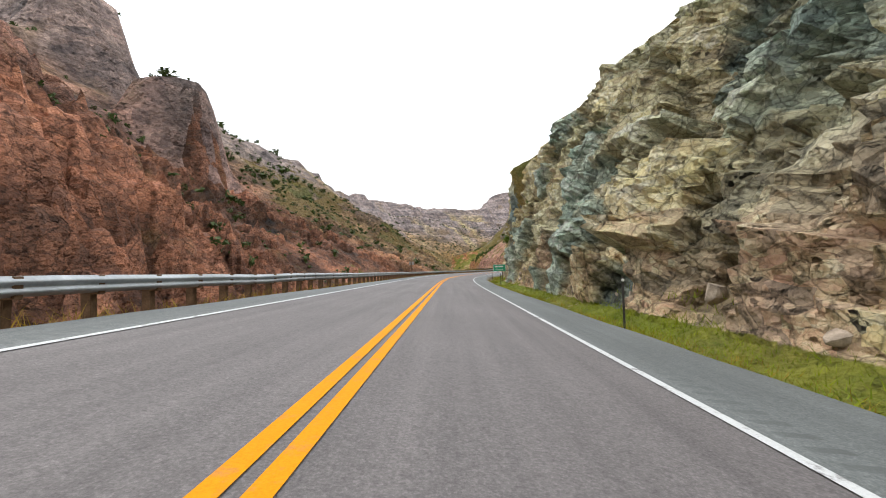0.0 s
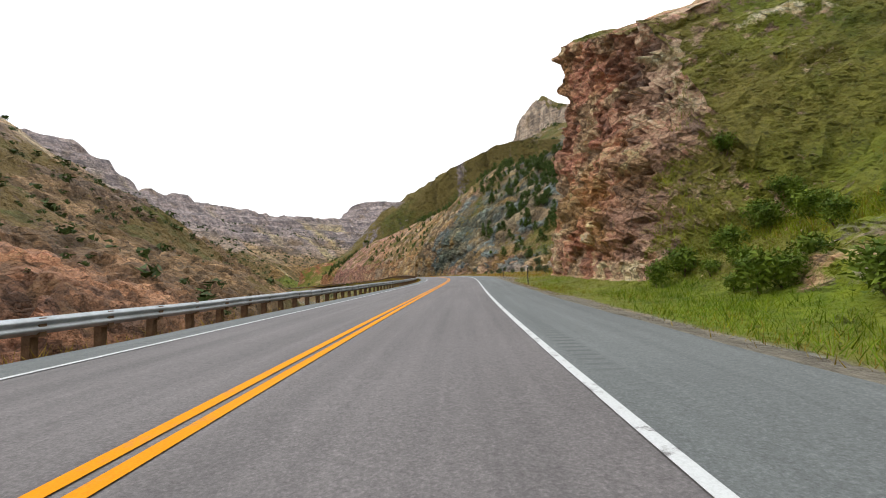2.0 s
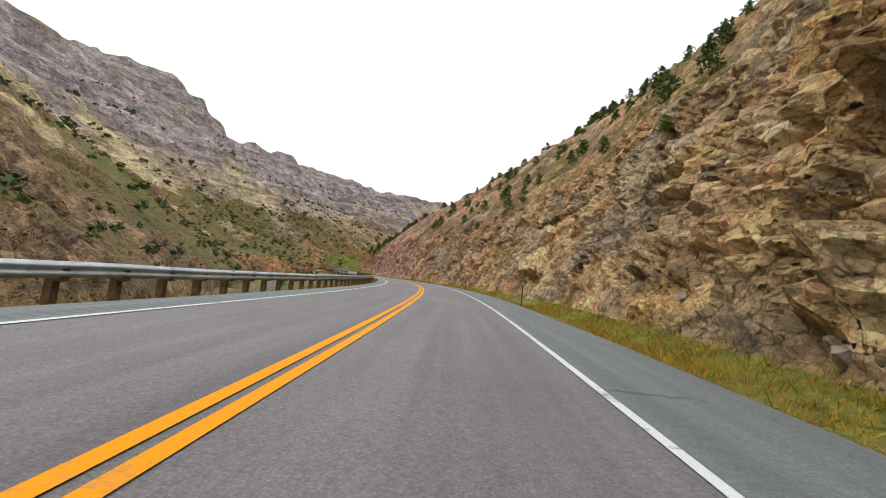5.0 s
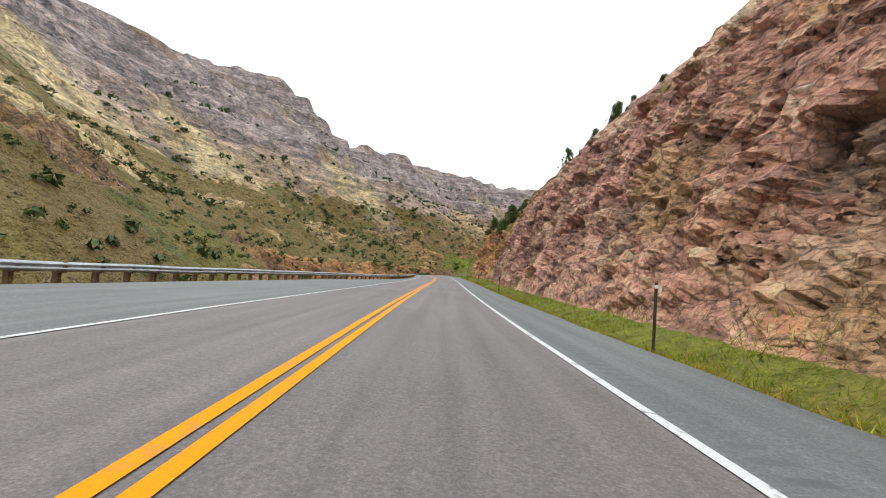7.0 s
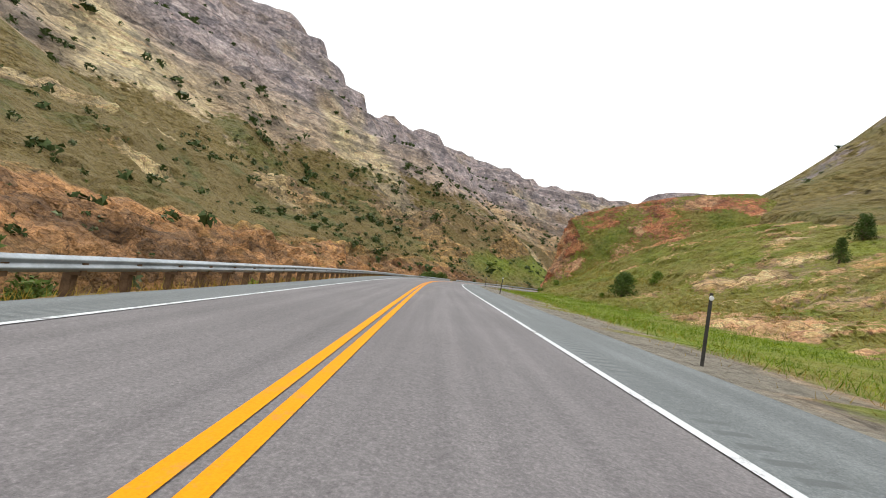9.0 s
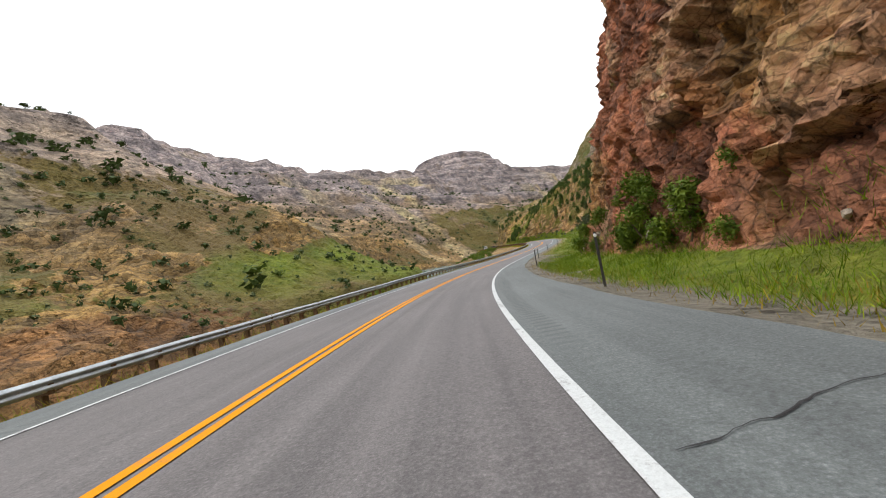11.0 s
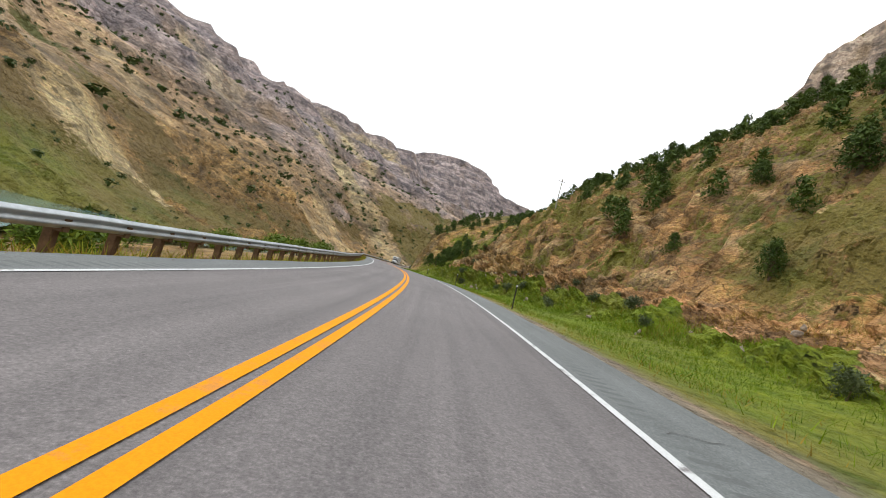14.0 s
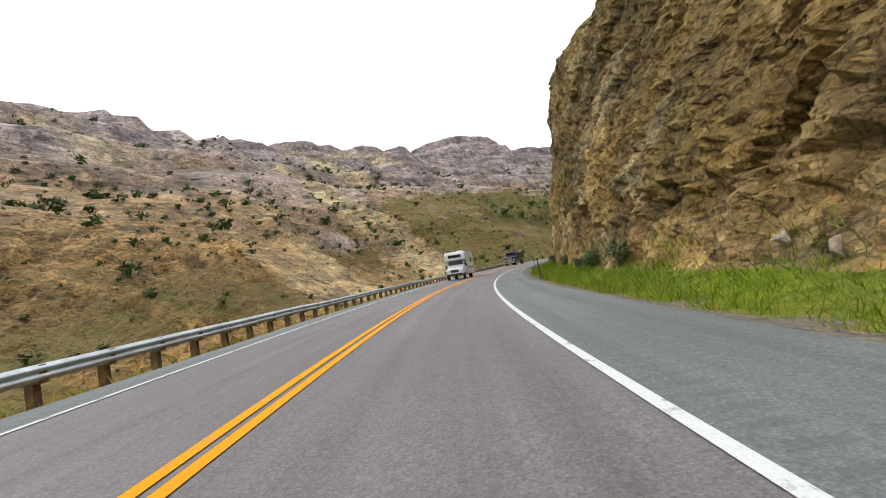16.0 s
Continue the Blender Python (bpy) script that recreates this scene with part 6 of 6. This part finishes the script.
def motorhome():
    g = tagged(new("motorhome"), "white motorhome with an overhanging cab bunk on the road", "motorhome")
    bm = bmesh.new()
    extrude_side(bm, [(-3.4, 0.55), (-3.4, 3.25), (1.9, 3.25), (2.15, 3.0), (2.1, 2.25), (1.0, 2.15), (1.0, 0.55)], 2.45, 0.09)
    body = part("body", bm, M_VAN, g)
    bm = bmesh.new()
    extrude_side(bm, [(0.98, 0.5), (0.98, 2.14), (1.35, 2.12), (1.95, 1.42), (2.95, 1.25), (3.05, 0.95), (3.05, 0.5)], 2.0, 0.08)
    cab = part("cab", bm, M_VAN, g)
    block(cab, "windscreen", M_GLASS, (1.72, 0.05, 0.86), (0, 1.72, 1.78), 0.03, rx=-40)
    for sx in (-1, 1):
        block(cab, "side_window", M_GLASS, (0.04, 0.6, 0.5), (sx * 1.0, 1.35, 1.72), 0.02)
        block(cab, "headlight", M_LAMP, (0.36, 0.08, 0.22), (sx * 0.75, 3.04, 0.98), 0.03)
        block(cab, "mirror", M_TRIM, (0.2, 0.12, 0.34), (sx * 1.2, 1.75, 1.6), 0.03)
        block(body, "side_window", M_GLASS, (0.04, 1.1, 0.6), (sx * 1.22, -1.6, 2.2), 0.02)
        block(body, "stripe", M_STRIPE, (0.02, 4.2, 0.18), (sx * 1.225, -1.2, 1.3), 0.004)
    block(cab, "grille", M_TRIM, (0.95, 0.06, 0.3), (0, 3.05, 0.98), 0.02, "dark grille")
    block(cab, "bumper", M_TRIM, (2.0, 0.2, 0.24), (0, 3.08, 0.58), 0.05, "dark front bumper")
    block(body, "bunk_window", M_GLASS, (1.5, 0.04, 0.36), (0, 2.14, 2.72), 0.02)
    block(body, "roof_unit", M_VAN, (0.8, 0.9, 0.25), (0, -1.2, 3.36), 0.06)
    for sx in (-0.95, 0.95):
        wheel(g, sx, 2.15, 0.39, 0.26)
        wheel(g, sx, -2.0, 0.39, 0.4)
    stand(g, 1079.5, -1.95)
    return g


def lorry():
    g = tagged(new("lorry"), "dark blue lorry with a dump body far up the road", "lorry")
    bm = bmesh.new()
    extrude_side(bm, [(0.9, 0.6), (0.9, 2.75), (1.5, 2.8), (2.3, 1.85), (3.5, 1.7), (3.6, 0.6)], 2.3, 0.08)
    cab = part("cab", bm, M_NAVY, g)
    block(cab, "windscreen", M_GLASS, (2.0, 0.05, 0.85), (0, 1.98, 2.32), 0.02, rx=-38)
    block(cab, "grille", M_CHROME, (1.1, 0.06, 0.85), (0, 3.6, 1.2), 0.03, "chrome grille")
    block(cab, "bumper", M_CHROME, (2.3, 0.2, 0.3), (0, 3.62, 0.6), 0.04, "chrome bumper")
    for sx in (-1, 1):
        block(cab, "headlight", M_LAMP, (0.3, 0.08, 0.24), (sx * 0.9, 3.58, 1.1), 0.03)
        bm = bmesh.new()
        rod(bm, (sx * 1.0 * U, 0.8 * U, 0.9 * U), (sx * 1.0 * U, 0.8 * U, 3.2 * U), 0.08 * U, 0.08 * U, 12)
        part("exhaust_stack", bm, M_CHROME, cab)
    bm = bmesh.new()
    extrude_side(bm, [(-4.6, 1.2), (-4.8, 2.6), (0.6, 2.6), (0.6, 1.2)], 2.45, 0.06)
    part("dump_body", bm, M_TRIM, g, "dark steel dump body")
    block(g, "chassis", M_TRIM, (0.9, 7.6, 0.25), (0, -0.8, 0.95), 0.03)
    for y in (2.7, -2.6, -3.8):
        for sx in (-0.98, 0.98):
            wheel(g, sx, y, 0.5, 0.34)
    stand(g, 1121, -1.95)
    return g


motorhome()
lorry()


# ---- utility poles on the slopes ----
def utility_pole(s, u, height, label):
    g = tagged(new("utility_pole"), label, "utility pole", "utility poles")
    p = right_ground(s, u)[0]
    g.matrix_basis = Matrix.Translation((p[0], p[1], p[2] - 0.6 * U)) @ Matrix.Rotation(heading(s), 4, "Z")
    bm = bmesh.new()
    rod(bm, (0, 0, 0), (0, 0, height * U), 0.14 * U, 0.09 * U, 10)
    part("pole", bm, M_PALEWOOD, g)
    bm = bmesh.new()
    box(bm, (1.8 * U, 0.1 * U, 0.12 * U), Matrix.Translation((0, 0.1 * U, (height - 0.5) * U)), 0.01)
    arm = part("crossarm", bm, M_PALEWOOD, g)
    for dx in (-0.8, -0.3, 0.8):
        bm = bmesh.new()
        bmesh.ops.create_cone(bm, cap_ends=True, segments=10, radius1=0.05 * U, radius2=0.03 * U, depth=0.16 * U, matrix=Matrix.Translation((dx * U, 0.1 * U, (height - 0.36) * U)))
        part("insulator", bm, M_REFLECT, arm)
    return g


M_PALEWOOD = plain("bleached_pole_wood", (0.36, 0.33, 0.28), 0.9, 0.2, vary=0.15)
for s, u, h in ((858, 2.35, 9.0), (905, 2.45, 9.0), (981, 2.25, 7.5), (1059, 2.2, 6.5)):
    utility_pole(s, u, h, "tall pale wooden utility pole on the wooded slope")

# ---- sealed cracks and marks on the pavement ----
M_TAR = plain("crack_sealant", (0.022, 0.021, 0.022), 0.6, 0.3, vary=0.2)


def sealed_crack(s, lat0, lat1, skew, seed):
    n = 26
    t = np.linspace(0, 1, n)
    lat = lat0 + (lat1 - lat0) * t
    ch = s + skew * t + 0.10 * fbm(np.stack([t * 7, t * 0 + seed, t * 0], -1), 3, 5)
    w = 0.007 + 0.005 * vnoise(np.stack([t * 9, t * 0 + seed, t * 0], -1), 6)
    a, b = station(ch - w, lat, 0.010), station(ch + w, lat, 0.010)
    return tagged(put("sealed_crack", grid_mesh("sealed_crack", np.stack([a, b], 1)), M_TAR), "thin dark sealed crack across the pavement", "crack", "pavement cracks")


for k, (s, a, b, sk) in enumerate([(17, 4.0, 4.9, 0.2), (34, 3.7, 5.4, 0.3), (68, 3.7, 5.4, 0.4), (139, 3.7, 5.6, 0.2), (167, 4.0, 5.0, 0.0), (197, 3.7, 5.2, 0.0), (228, 3.8, 4.8, 0.0), (262, 4.2, 5.0, 0.0), (327, 3.6, 5.0, 0.1), (486, 3.7, 5.3, 0.4), (505, 3.7, 5.2, 0.2), (520, 3.8, 5.4, 0.3), (681, 3.7, 5.9, 0.6), (710.5, 3.8, 5.4, 0.5), (872, 3.6, 4.8, 0.0), (905, 4.0, 4.8, 0.0), (937, 3.8, 4.8, 0.0), (946, 2.6, 4.6, 0.1), (1040, 4.6, 6.2, 0.6)]):
    sealed_crack(s, a, b, sk, k * 1.7)
